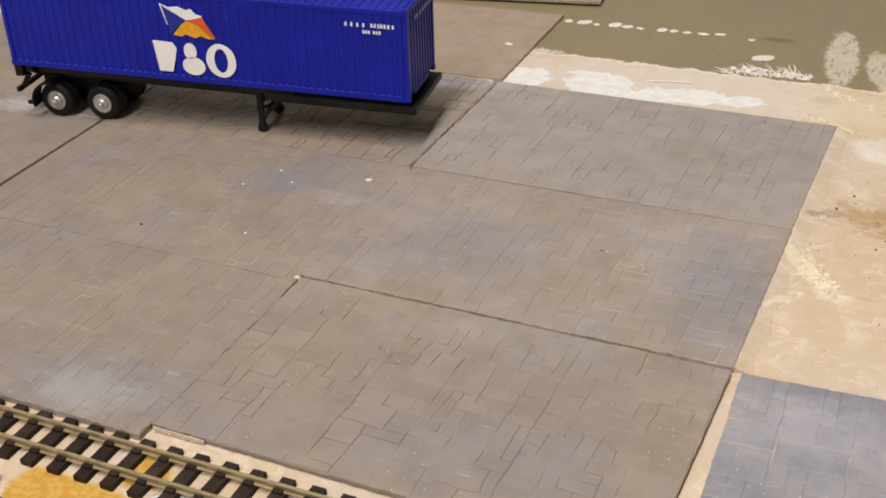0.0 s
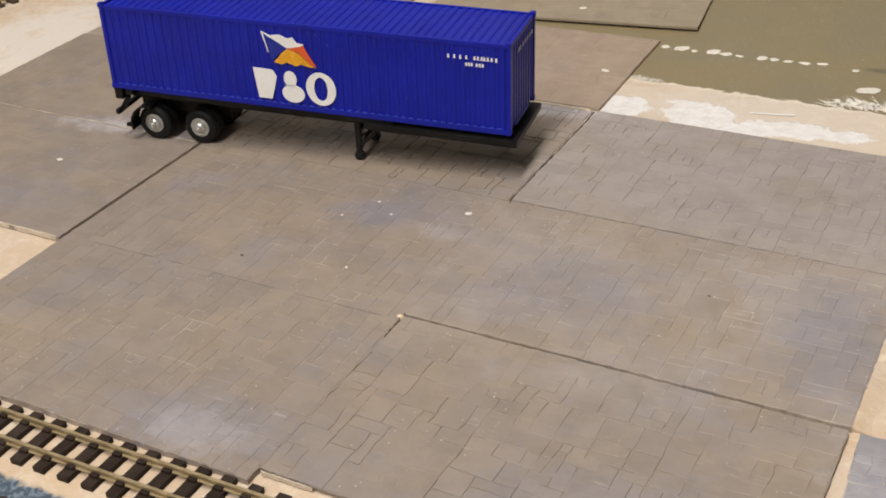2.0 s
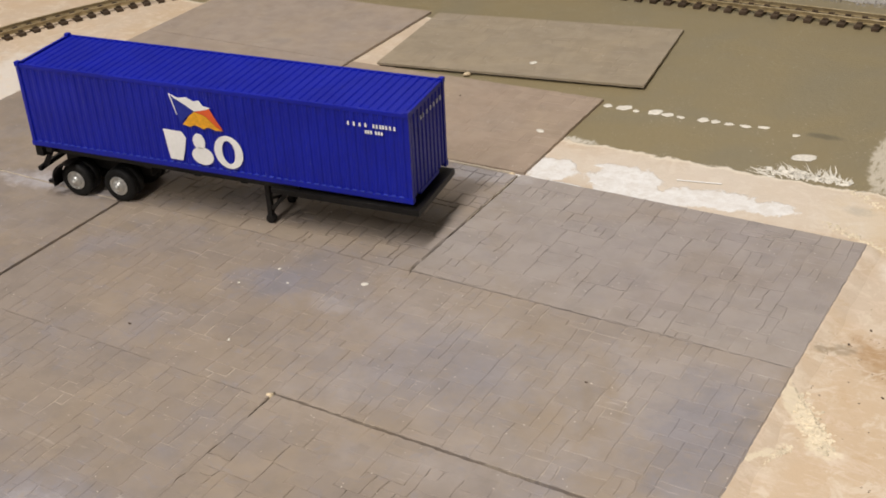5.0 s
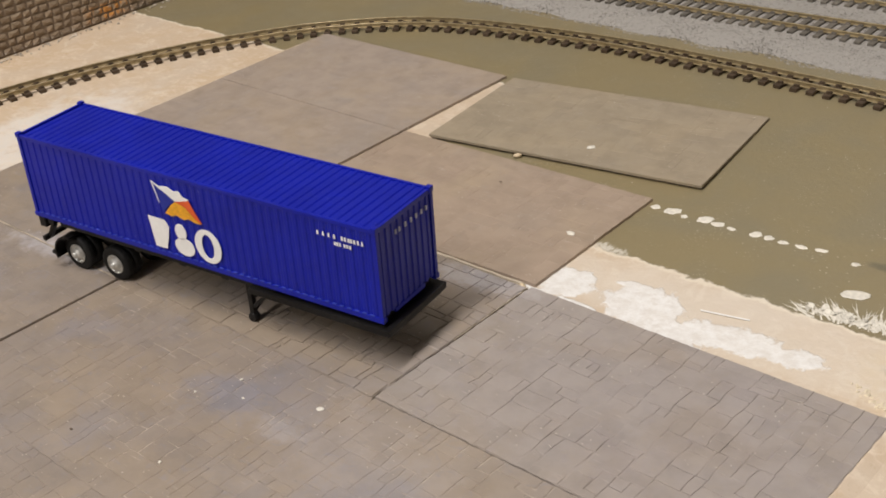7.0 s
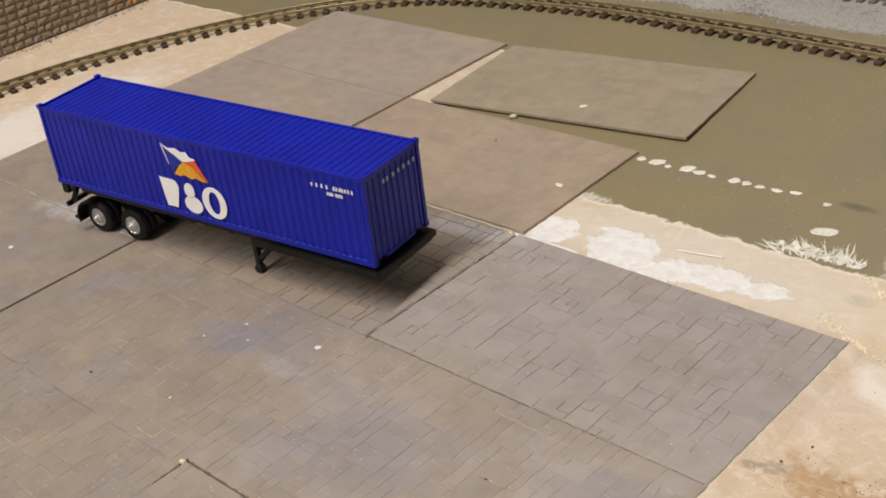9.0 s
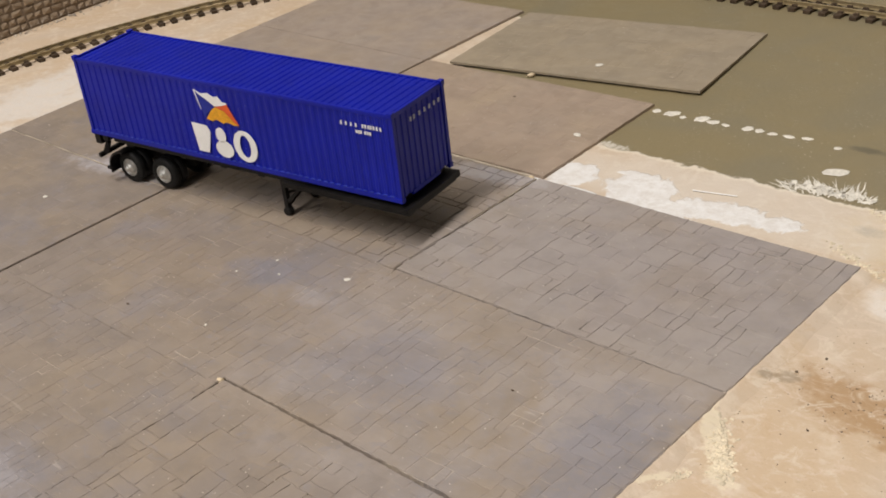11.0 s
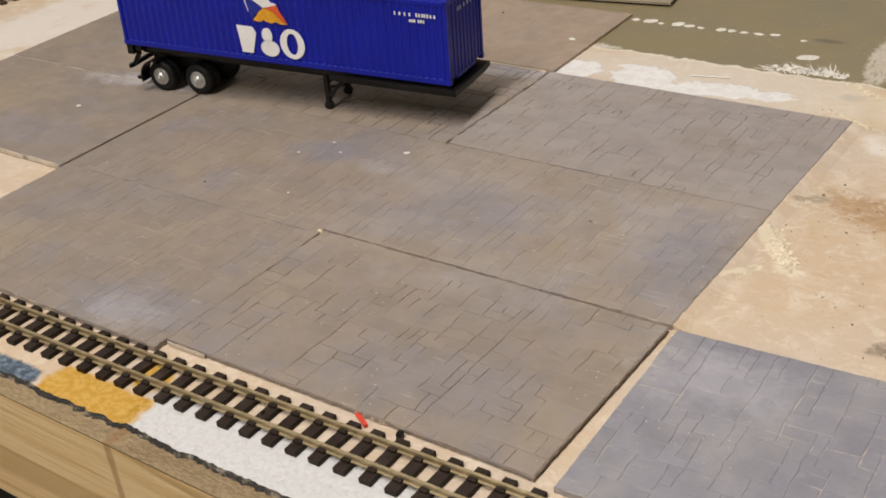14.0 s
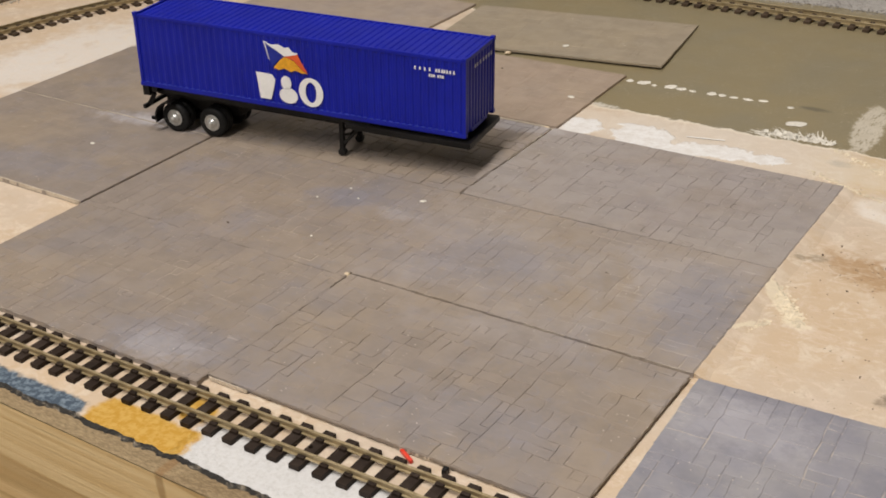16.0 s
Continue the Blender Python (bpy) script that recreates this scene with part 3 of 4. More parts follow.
# ---------------------------------------------------------------- railway tracks
def line(points, step):
    """Evenly spaced points and headings along a smooth line through the given plan points."""
    out = []
    p = [Vector(q) for q in points]
    p = [2 * p[0] - p[1]] + p + [2 * p[-1] - p[-2]]
    for i in range(1, len(p) - 2):
        for k in range(60):
            s = k / 60
            a, b, c, d = p[i - 1], p[i], p[i + 1], p[i + 2]
            out.append(0.5 * (2 * b + (c - a) * s + (2 * a - 5 * b + 4 * c - d) * s * s + (3 * b - a - 3 * c + d) * s ** 3))
    out.append(p[-2])
    made, due = [], 0.0
    run = 0.0
    for a, b in zip(out, out[1:]):
        d = (b - a).length
        while d > 0 and due <= run + d:
            made.append((a.lerp(b, (due - run) / d), math.atan2(b.y - a.y, b.x - a.x)))
            due += step
        run += d
    return made


def track(points, gauge, length, width, pitch, label, material, z=0.0, deep=0.0018, tall=0.0021):
    rng = random.Random(len(points) + int(gauge * 1e5))
    t = thing("railway_track", pose(0, 0, z), label, "railway track")
    # sleeper with rail chairs, chamfered ends
    bm = bmesh.new()
    box(bm, -width / 2, width / 2, -length / 2, length / 2, 0, deep, 0.0003)
    for s in (-1, 1):
        for q in (-1, 1):
            box(bm, -width * 0.36, width * 0.36, s * gauge / 2 + q * 0.00095 - 0.00065, s * gauge / 2 + q * 0.00095 + 0.00065, deep - 0.0001, deep + 0.0009, 0.00018)
    me = mesh_of("sleeper", bm, material)
    for p, a in line(points, pitch):
        s = new("sleeper", me)
        s.parent = t
        s.matrix_basis = pose(p.x, p.y, 0, 0, 0, math.degrees(a) + rng.uniform(-1.5, 1.5))
    h = tall
    prof = [(-0.00075, 0), (0.00075, 0), (0.00075, 0.0003), (0.00022, 0.0005), (0.00022, h - 0.0007), (0.00048, h - 0.00055), (0.00048, h - 0.0001),
            (0.00038, h), (-0.00038, h), (-0.00048, h - 0.0001), (-0.00048, h - 0.00055), (-0.00022, h - 0.0007), (-0.00022, 0.0005), (-0.00075, 0.0003)]
    fine = line(points, 0.004)
    for s in (-1, 1):
        c = [(p.x - math.sin(a) * s * gauge / 2, p.y + math.cos(a) * s * gauge / 2, deep) for p, a in fine]
        part("rail", sweep(bmesh.new(), c, prof), RAIL, t)
    return t


track([(-0.46, 0.1590), (-0.30, 0.1615), (-0.20, 0.1627), (-0.05, 0.1650), (0.10, 0.1668), (0.30, 0.169)], 0.009, 0.0182, 0.0038, 0.0083,
      "straight narrow-gauge track with dark brown plastic sleepers", SLEEPER)
track([(0.30, 0.612), (0.05, 0.620), (-0.13, 0.626), (-0.23, 0.628), (-0.30, 0.6255), (-0.387, 0.6085), (-0.441, 0.573), (-0.479, 0.524), (-0.508, 0.467), (-0.526, 0.405), (-0.534, 0.340), (-0.536, 0.250), (-0.533, 0.16)],
      0.009, 0.0182, 0.0038, 0.0083, "curved narrow-gauge track with brassy rails on the board", SLEEPER_BROWN, tall=0.0025)


def ballast():
    """A shallow bank of pale grey chippings."""
    rng = random.Random(8)
    bm = bmesh.new()
    nx, ny = 180, 40
    grid = []
    for j in range(ny + 1):
        row = []
        for i in range(nx + 1):
            x, y = -0.55 + 1.0 * i / nx, 0.652 + 0.16 * j / ny
            y += 0.004 * noise.noise((x * 40, y * 30, 0))
            z = 0.0028 * min(1.0, j / 4.0) + 0.0005 * noise.noise((x * 300, y * 300, 2)) - (0.0006 if j == 0 else 0)
            row.append(bm.verts.new((x, y, z)))
        grid.append(row)
    for j in range(ny):
        for i in range(nx):
            bm.faces.new((grid[j][i], grid[j][i + 1], grid[j + 1][i + 1], grid[j + 1][i]))
    verts, faces = [v.co.copy() for v in bm.verts], []
    bm.verts.index_update()
    faces = [[v.index for v in f.verts] for f in bm.faces]
    bm.free()
    for _ in range(16000):
        x, u = rng.uniform(-0.48, 0.02), rng.random() ** 1.3
        y = 0.650 + 0.11 * u + 0.004 * noise.noise((x * 40, 20, 0))
        z = 0.0028 * min(1.0, max(0, (y - 0.652)) / 0.016)
        r = rng.uniform(0.0003, 0.0007)
        base = len(verts)
        for dx, dy, dz in ((1, 0, 0), (-1, 0, 0), (0, 1, 0), (0, -1, 0), (0, 0, 1), (0, 0, -1)):
            q = rng.uniform(0.6, 1.2) * r
            verts.append(Vector((x + dx * q + rng.uniform(-0.2, 0.2) * r, y + dy * q, z + dz * q * 0.8)))
        for a, b, c in ((0, 2, 4), (2, 1, 4), (1, 3, 4), (3, 0, 4), (2, 0, 5), (1, 2, 5), (3, 1, 5), (0, 3, 5)):
            faces.append([base + a, base + b, base + c])
    me = bpy.data.meshes.new("ballast")
    me.from_pydata([tuple(v) for v in verts], [], faces)
    me.materials.append(BALLAST)
    tagged(new("ballast", me), "bank of pale grey ballast chippings under the far tracks", "ballast", kind="stuff")


ballast()
for yy in (0.694, 0.744):
    track([(-0.46, yy - 0.004), (-0.25, yy), (-0.10, yy + 0.006), (0.30, yy + 0.022)], 0.0165, 0.030, 0.0034, 0.0070,
          "weathered main-line track bedded in pale ballast", SLEEPER_GREY, z=0.0022)


# ---------------------------------------------------------------- stone retaining wall
def stone_wall():
    rng = random.Random(11)
    wall = thing("stone_wall", pose(-0.585, 0, 0, 0, 0, 0), "brown coursed stone model retaining wall at the board edge", "stone wall")
    part("backing", box(bmesh.new(), -0.012, -0.0009, 0.24, 0.66, 0.0, 0.092, 0.0005), plain("mortar", (0.18, 0.135, 0.095), 0.9), wall, "dark mortar backing")
    far_v, far_f, shared = [], [], {}
    h, rows = 0.0044, 20
    for r in range(rows):
        y = 0.24 + rng.uniform(0, 0.004)
        while y < 0.655:
            w = rng.choice((0.0055, 0.0068, 0.0080))
            z = 0.0008 + r * 0.0045
            key = (w, rng.randrange(4))
            if key not in shared:
                q = random.Random(int(w * 1e5) + key[1])
                a, b = w / 2 - 0.00035, h / 2 - 0.0003
                ring0 = [(0, -a, -b), (0, a, -b), (0, a, b), (0, -a, b)]
                j = lambda: q.uniform(-0.0003, 0.0003)
                ring1 = [(0.0007 + j(), s * (a - 0.0006) + j(), t * (b - 0.0006) + j()) for s, t in ((-1, -1), (1, -1), (1, 1), (-1, 1))]
                mid = (0.0013 + j(), j(), j())
                shared[key] = (ring0 + ring1 + [mid], [(0, 1, 5, 4), (1, 2, 6, 5), (2, 3, 7, 6), (3, 0, 4, 7), (4, 5, 8), (5, 6, 8), (6, 7, 8), (7, 4, 8)], None)
            vs, fs, me = shared[key]
            at = Vector((-0.0012, y + w / 2, z + h / 2))
            if 0.425 < y < 0.600 and r < 11:
                if me is None:
                    me = bpy.data.meshes.new("stone")
                    me.from_pydata(vs, [], fs)
                    me.materials.append(STONE)
                    shared[key] = (vs, fs, me)
                s = new("stone", me)
                s.parent = wall
                s.location = at
            else:
                base = len(far_v)
                far_v += [tuple(Vector(v) + at) for v in vs]
                far_f += [[base + i for i in f] for f in fs]
            y += w
    me = bpy.data.meshes.new("stonework")
    me.from_pydata(far_v, [], far_f)
    me.materials.append(STONE)
    rest = tagged(new("stonework", me), kind="stuff")
    rest.parent = wall
    bm = bmesh.new()
    for _ in range(220):
        y = rng.uniform(0.30, 0.62)
        s = rng.uniform(0.0003, 0.0013)
        pebble(bm, -0.584 + abs(rng.gauss(0, 0.004)), y, s * 0.35, s, s, s * 0.6, rng)
    tagged(part("plaster_crumbs", bm, plain("plaster_crumb", (0.40, 0.35, 0.29), 0.8, spread=0.5)), "loose plaster crumbs along the foot of the wall", "crumbs", kind="stuff")


stone_wall()


# ---------------------------------------------------------------- trailer and container
LENGTH, WIDTH, HEIGHT = 0.1628, 0.0325, 0.0343
SEAT = pose(-0.173, 0.344, 0.0200, 0, 0, 9.29) @ pose(0, 0, 0, 0, 1.96, 0) @ pose(0.0016, 0, 0)


def ribbed(bm, run, rise, count, depth, axis):
    """A corrugated sheet: run along x, rise along y, ribs standing towards +z; axis turns it into place."""
    xs = []
    p = run / count
    for i in range(count):
        for f, d in ((0.0, 0), (0.30, 0), (0.42, 1), (0.80, 1), (0.92, 0)):
            xs.append((i * p + f * p, d * depth))
    xs.append((run, 0))
    rows = [[bm.verts.new((x, y, d)) for x, d in xs] for y in (0, rise)]
    for i in range(len(xs) - 1):
        bm.faces.new((rows[0][i], rows[0][i + 1], rows[1][i + 1], rows[1][i]))
    ends = [v for r in rows for v in r]
    back = [bm.verts.new((x, y, -0.0006)) for x, y in ((0, 0), (run, 0), (run, rise), (0, rise))]
    bm.faces.new(back[::-1])
    bm.faces.new([rows[0][0], rows[1][0], back[3], back[0]])
    bm.faces.new([rows[1][-1], rows[0][-1], back[1], back[2]])
    bm.faces.new([back[0], back[1], *rows[0][::-1]])
    bm.faces.new([back[2], back[3], *rows[1]])
    bmesh.ops.transform(bm, matrix=axis, verts=ends + back)
    return bm


def container():
    c = thing("shipping_container", SEAT, "blue ribbed forty-foot toy shipping container on a trailer", "shipping container")
    L, W, H = LENGTH, WIDTH, HEIGHT
    e = 0.0016
    near = Matrix.Translation((-L + e, 0.0006, e)) @ Matrix(((1, 0, 0, 0), (0, 0, -1, 0), (0, 1, 0, 0), (0, 0, 0, 1)))
    far = Matrix.Translation((-e, W - 0.0006, e)) @ Matrix(((-1, 0, 0, 0), (0, 0, 1, 0), (0, 1, 0, 0), (0, 0, 0, 1)))
    for m in (near, far):
        part("side_panel", ribbed(bmesh.new(), L - 2 * e, H - 2 * e, 44, 0.00034, m), BLUE, c)
    part("roof_panel", ribbed(bmesh.new(), L - 2 * e, W - 2 * 0.0009, 48, 0.00040, Matrix.Translation((-L + e, 0.0009, H - 0.00090))), BLUE, c)
    front = Matrix.Translation((-0.0007, e, e)) @ Matrix(((0, 0, 1, 0), (1, 0, 0, 0), (0, 1, 0, 0), (0, 0, 0, 1)))
    rear = Matrix.Translation((-L + 0.0007, W - e, e)) @ Matrix(((0, 0, -1, 0), (-1, 0, 0, 0), (0, 1, 0, 0), (0, 0, 0, 1)))
    for m in (front, rear):
        part("end_panel", ribbed(bmesh.new(), W - 2 * e, H - 2 * e, 9, 0.0005, m), BLUE, c)
    for y in (0.0, W - 0.0011):
        part("top_rail", box(bmesh.new(), -L + e, -e, y + 0.0001, y + 0.0011, H - 0.0018, H - 0.0002, 0.0002), BLUE, c)
        part("bottom_rail", box(bmesh.new(), -L + e, -e, y - 0.0001, y + 0.0012, 0.0, 0.0019, 0.0002), BLUE, c)
    for x in (-L, -0.0014):
        part("end_header", box(bmesh.new(), x + 0.0002, x + 0.0013, e, W - e, H - 0.0019, H - 0.0002, 0.0002), BLUE, c)
        part("end_sill", box(bmesh.new(), x + 0.0001, x + 0.0013, e + 0.006, W - e - 0.006, 0.0002, 0.0018, 0.0002), BLUE, c)
        for y in (0, W - 0.0018):
            part("corner_post", box(bmesh.new(), x - 0.0000, x + 0.0016, y + 0.0001, y + 0.0017, 0.0012, H - 0.0012, 0.0002), BLUE, c)
            for z in (0.0, H - 0.0017):
                o = 0.0002
                k = part("corner_casting", box(bmesh.new(), x - o, x + 0.0018, y - o, y + 0.0018 + o, z - (0 if z == 0 else -0.0003), z + 0.0018 + (0 if z == 0 else 0.0004), 0.00025), BLUE, c)
    part("underframe", box(bmesh.new(), -L + 0.002, -0.002, 0.002, W - 0.002, 0.0003, 0.0012), BLUE, c)
    # row of small raised studs along the bottom rail
    bm = bmesh.new()
    for i in range(52):
        u = -L + 0.004 + i * (L - 0.008) / 51
        box(bm, u - 0.0008, u + 0.0008, -0.00025, 0.0003, 0.0020, 0.0024)
    part("stud_strip", bm, plain("worn_blue", (0.03, 0.05, 0.38), 0.5, spread=0.3), c, "strip of lighter worn studs")
    # emblem: plain white shapes under a four-coloured flag
    side = Matrix.Translation((-0.0016, -0.00005, 0)) @ Matrix(((1, 0, 0, 0), (0, 0, -1, 0), (0, 1, 0, 0), (0, 0, 0, 1)))
    d = 0.00018
    shapes = ([(-0.0966, 0.0036), (-0.0912, 0.0036), (-0.0896, 0.0085), (-0.0884, 0.0130), (-0.0900, 0.0154), (-0.0980, 0.0156)],
              oval(-0.0830, 0.0124, 0.0026, 0.0032, 22), oval(-0.0822, 0.0066, 0.0046, 0.0036, 26))
    for pts in shapes:
        part("emblem_shape", prism(bmesh.new(), pts, d, side), WHITE, c, "plain white printed shape")
    bm = bmesh.new()
    n = 40
    loops = [[bm.verts.new((x, y, z)) for x, y in oval(-0.0708, 0.0097, rx, ry, n)] for rx, ry, z in ((0.0060, 0.0066, 0), (0.0060, 0.0066, d), (0.0027, 0.0047, d), (0.0027, 0.0047, 0))]
    for a, b in zip(loops, loops[1:] + loops[:1]):
        for i in range(n):
            bm.faces.new((a[i], a[(i + 1) % n], b[(i + 1) % n], b[i]))
    bmesh.ops.transform(bm, matrix=side, verts=bm.verts)
    part("emblem_ring", bm, WHITE, c, "plain white printed ring")
    flag = (("flag_field", FLAGBLUE, [(-0.0922, 0.0296), (-0.0868, 0.0268), (-0.0832, 0.0244), (-0.0862, 0.0222), (-0.0896, 0.0190)], "dark blue flag quarter"),
            ("flag_field", WHITE, [(-0.0926, 0.0302), (-0.0895, 0.0290), (-0.0858, 0.0296), (-0.0828, 0.0284), (-0.0806, 0.0290), (-0.0790, 0.0270), (-0.0762, 0.0266), (-0.0775, 0.0256), (-0.0830, 0.0245), (-0.0868, 0.0266), (-0.0905, 0.0284)], "white flag quarter"),
            ("flag_field", FLAGRED, [(-0.0830, 0.0243), (-0.0800, 0.0252), (-0.0765, 0.0262), (-0.0752, 0.0236), (-0.0730, 0.0200), (-0.0718, 0.0182), (-0.0745, 0.0194), (-0.0786, 0.0232)], "orange-red flag quarter"),
            ("flag_field", FLAGYELLOW, [(-0.0832, 0.0242), (-0.0786, 0.0230), (-0.0745, 0.0192), (-0.0722, 0.0180), (-0.0752, 0.0180), (-0.0780, 0.0188), (-0.0800, 0.0178), (-0.0836, 0.0190), (-0.0858, 0.0180), (-0.0888, 0.0186), (-0.0872, 0.0204), (-0.0855, 0.0224)], "yellow flag quarter"),
            ("flag_staff", WHITE, [(-0.0931, 0.0303), (-0.0925, 0.0303), (-0.0906, 0.0222), (-0.0909, 0.0222)], "thin white staff"))
    for name, mat, pts, label in flag:
        part(name, prism(bmesh.new(), pts[::-1], d, side), mat, c, label)
    # unreadable marks as plain bars
    for u in (-0.0212, -0.0190, -0.0168, -0.0146, -0.0116, -0.0104, -0.0090, -0.0080, -0.0068, -0.0054, -0.0038):
        part("marking_bar", prism(bmesh.new(), [(u, 0.0276), (u + 0.0008, 0.0276), (u + 0.0007, 0.0290), (u + 0.0001, 0.0290)], d, side), WHITE, c)
    for u in (-0.0146, -0.0136, -0.0126, -0.0108, -0.0097, -0.0086):
        part("marking_bar", prism(bmesh.new(), [(u, 0.0252), (u + 0.0007, 0.0252), (u + 0.0007, 0.0264), (u, 0.0264)], d, side), WHITE, c)
    endm = Matrix.Translation((-0.0002, 0, 0)) @ Matrix(((0, 0, 1, 0), (1, 0, 0, 0), (0, 1, 0, 0), (0, 0, 0, 1)))
    faded = plain("faded_white_print", (0.45, 0.46, 0.58), 0.5)
    for v in (0.0105, 0.0126, 0.0160, 0.0192, 0.0222, 0.0252, 0.0280):
        part("marking_bar", prism(bmesh.new(), [(v, 0.0276), (v + 0.0009, 0.0276), (v + 0.0009, 0.0292), (v, 0.0292)], 0.0003, endm), faded, c)


container()


def trailer():
    t = thing("semi_trailer", SEAT, "black plastic skeletal semi-trailer standing on its landing legs", "trailer")
    L, W = LENGTH, WIDTH
    # front platform and the long chassis
    part("platform", box(bmesh.new(), -0.056, 0.0026, -0.0010, W + 0.0008, -0.0040, -0.0017, 0.0003), BLACK, t)
    part("bolster", box(bmesh.new(), -0.056, -0.0025, 0.0020, W - 0.0020, -0.0018, -0.0001, 0.0002), BLACK, t)
    bm = bmesh.new()
    box(bm, -0.054, 0.0018, 0.0010, W - 0.0010, -0.0052, -0.0039, 0.0003)
    part("platform_lip", bm, BLACK, t)
    for y in (0.0085, W - 0.0115):
        part("chassis_beam", box(bmesh.new(), -L + 0.002, -0.040, y, y + 0.003, -0.0070, -0.0003, 0.0003), BLACK, t)
    for y in (0.0008, W - 0.0022):
        part("side_rail", box(bmesh.new(), -L + 0.012, -0.045, y, y + 0.0014, -0.0022, -0.0003, 0.0002), BLACK, t)
    for u in (-0.158, -0.112, -0.090, -0.070):
        part("cross_member", box(bmesh.new(), u, u + 0.0030, 0.0010, W - 0.0010, -0.0030, -0.0004, 0.0002), BLACK, t)
    # rear end: buffer plate, bracket and lamps bar
    bm = bmesh.new()
    box(bm, -L - 0.0004, -L + 0.0030, 0.0010, W - 0.0010, -0.0052, -0.0004, 0.0003)
    part("rear_plate", bm, BLACK, t)
    bm = bmesh.new()
    box(bm, -L - 0.0020, -L - 0.0004, 0.0016, W - 0.0016, -0.0125, -0.0106, 0.0003)
    part("bumper_bar", bm, BLACK, t)
    for y in (0.0035, W - 0.0055):
        part("bumper_bracket", box(bmesh.new(), -0.0008, 0.0008, y, y + 0.0020, -0.0072, 0.0, 0.0002, pose(-L + 0.0034, 0, -0.0052, 0, 32, 0)), BLACK, t)
    part("bogie", box(bmesh.new(), -0.159, -0.118, 0.0125, W - 0.0125, -0.0135, -0.0060, 0.0008), BLACK, t)
    R = 0.0071
    for u, w in ((-0.1494, -0.0159), (-0.1288, -0.0152)):
        bm = bmesh.new()
        lathe(bm, [(0, 0), (0.0012, 0), (0.0012, W - 0.012), (0, W - 0.012)], 14, pose(u, 0.006, w, -90, 0, 0))
        part("axle", bm, BLACK, t, smooth=False)
        for y, s in ((0.0042, 1), (W - 0.0042, -1)):
            m = pose(u, y, w, -90 * s, 0, 0)
            bm = bmesh.new()
            for off in (0.0, 0.0040):
                lathe(bm, [(0.0036, off + 0.0004), (0.0041, off + 0.0001), (0.0050, off - 0.0002), (R - 0.0010, off), (R - 0.0002, off + 0.0005), (R, off + 0.0010), (R, off + 0.0028), (R - 0.0002, off + 0.0033), (R - 0.0010, off + 0.0037), (0.0036, off + 0.0037)], 40, m)
            wheel = part("wheel", bm, TYRE, t, "black double tyre", smooth=False)
            for p in wheel.data.polygons:
                p.use_smooth = True
            bm = bmesh.new()
            lathe(bm, [(0.0040, 0.0006), (0.0039, -0.0001), (0.0036, -0.0002), (0.0033, 0.0005), (0.0026, 0.0006), (0.0022, -0.0006), (0.0014, -0.0012), (0.0011, -0.0019), (0.0006, -0.0022), (0.0, -0.0023)], 32, m)
            rim = part("rim", bm, SILVER, wheel, "silver wheel hub", smooth=False)
    for y in (0.0008, W - 0.0066):
        bm = bmesh.new()
        arc = oval(0, 0, 0.0088, 0.0088, 16, 82, 196)
        prism(bm, arc + oval(0, 0, 0.0081, 0.0081, 16, 196, 82), 0.0058, pose(-0.1494, y + 0.0058, -0.0159, 90, 0, 0))
        part("mudguard", bm, BLACK, t)
        part("mudguard_stay", box(bmesh.new(), -0.1606, -0.1572, y + 0.0004, y + 0.0018, -0.0172, -0.0158, 0.0002), BLACK, t)
    # landing legs
    for y in (0.0040, 0.0205):
        bm = bmesh.new()
        box(bm, -0.0620, -0.0600, y, y + 0.0020, -0.0185, -0.0036, 0.0003)
        leg = part("landing_leg", bm, BLACK, t)
        bm = bmesh.new()
        lathe(bm, [(0, -0.0004), (0.0016, -0.0004), (0.0019, 0.0002), (0.0019, 0.0018), (0.0016, 0.0024), (0, 0.0024)], 18, pose(-0.0610, y, -0.0182, -90, 0, 0))
        part("foot_wheel", bm, BLACK, leg)
        bm = bmesh.new()
        box(bm, -0.0007, 0.0007, y + 0.0003, y + 0.0017, -0.0128, 0.0, 0.0002, pose(-0.0510, 0, -0.0048, 0, 45, 0))
        part("brace", bm, BLACK, leg)
    bm = bmesh.new()
    box(bm, -0.0616, -0.0604, 0.0050, 0.0210, -0.0090, -0.0078, 0.0002)
    part("leg_cross_bar", bm, BLACK, t)
    for turn in (18, -18):
        part("leg_diagonal", box(bmesh.new(), -0.0005, 0.0005, -0.0082, 0.0082, -0.0005, 0.0005, 0.0001, pose(-0.0610 + 0.0006 * (turn > 0), 0.0132, -0.0128, turn, 0, 0)), BLACK, t)


trailer()


# ---------------------------------------------------------------- small loose things
def blob(rx, ry, h, rng, n=14):
    """A thin irregular flake with a domed top, lying on z = 0."""
    bm = bmesh.new()
    k = [rng.uniform(0.75, 1.15) for _ in range(n)]
    rings = []
    for f, z in ((1.0, 0.0), (0.94, h * 0.6), (0.6, h)):
        rings.append([bm.verts.new((rx * f * k[i] * math.cos(2 * math.pi * i / n), ry * f * k[i] * math.sin(2 * math.pi * i / n), z)) for i in range(n)])
    for a, b in zip(rings, rings[1:]):
        for i in range(n):
            bm.faces.new((a[i], a[(i + 1) % n], b[(i + 1) % n], b[i]))
    bm.faces.new(rings[-1])
    bm.faces.new(rings[0][::-1])
    return bm


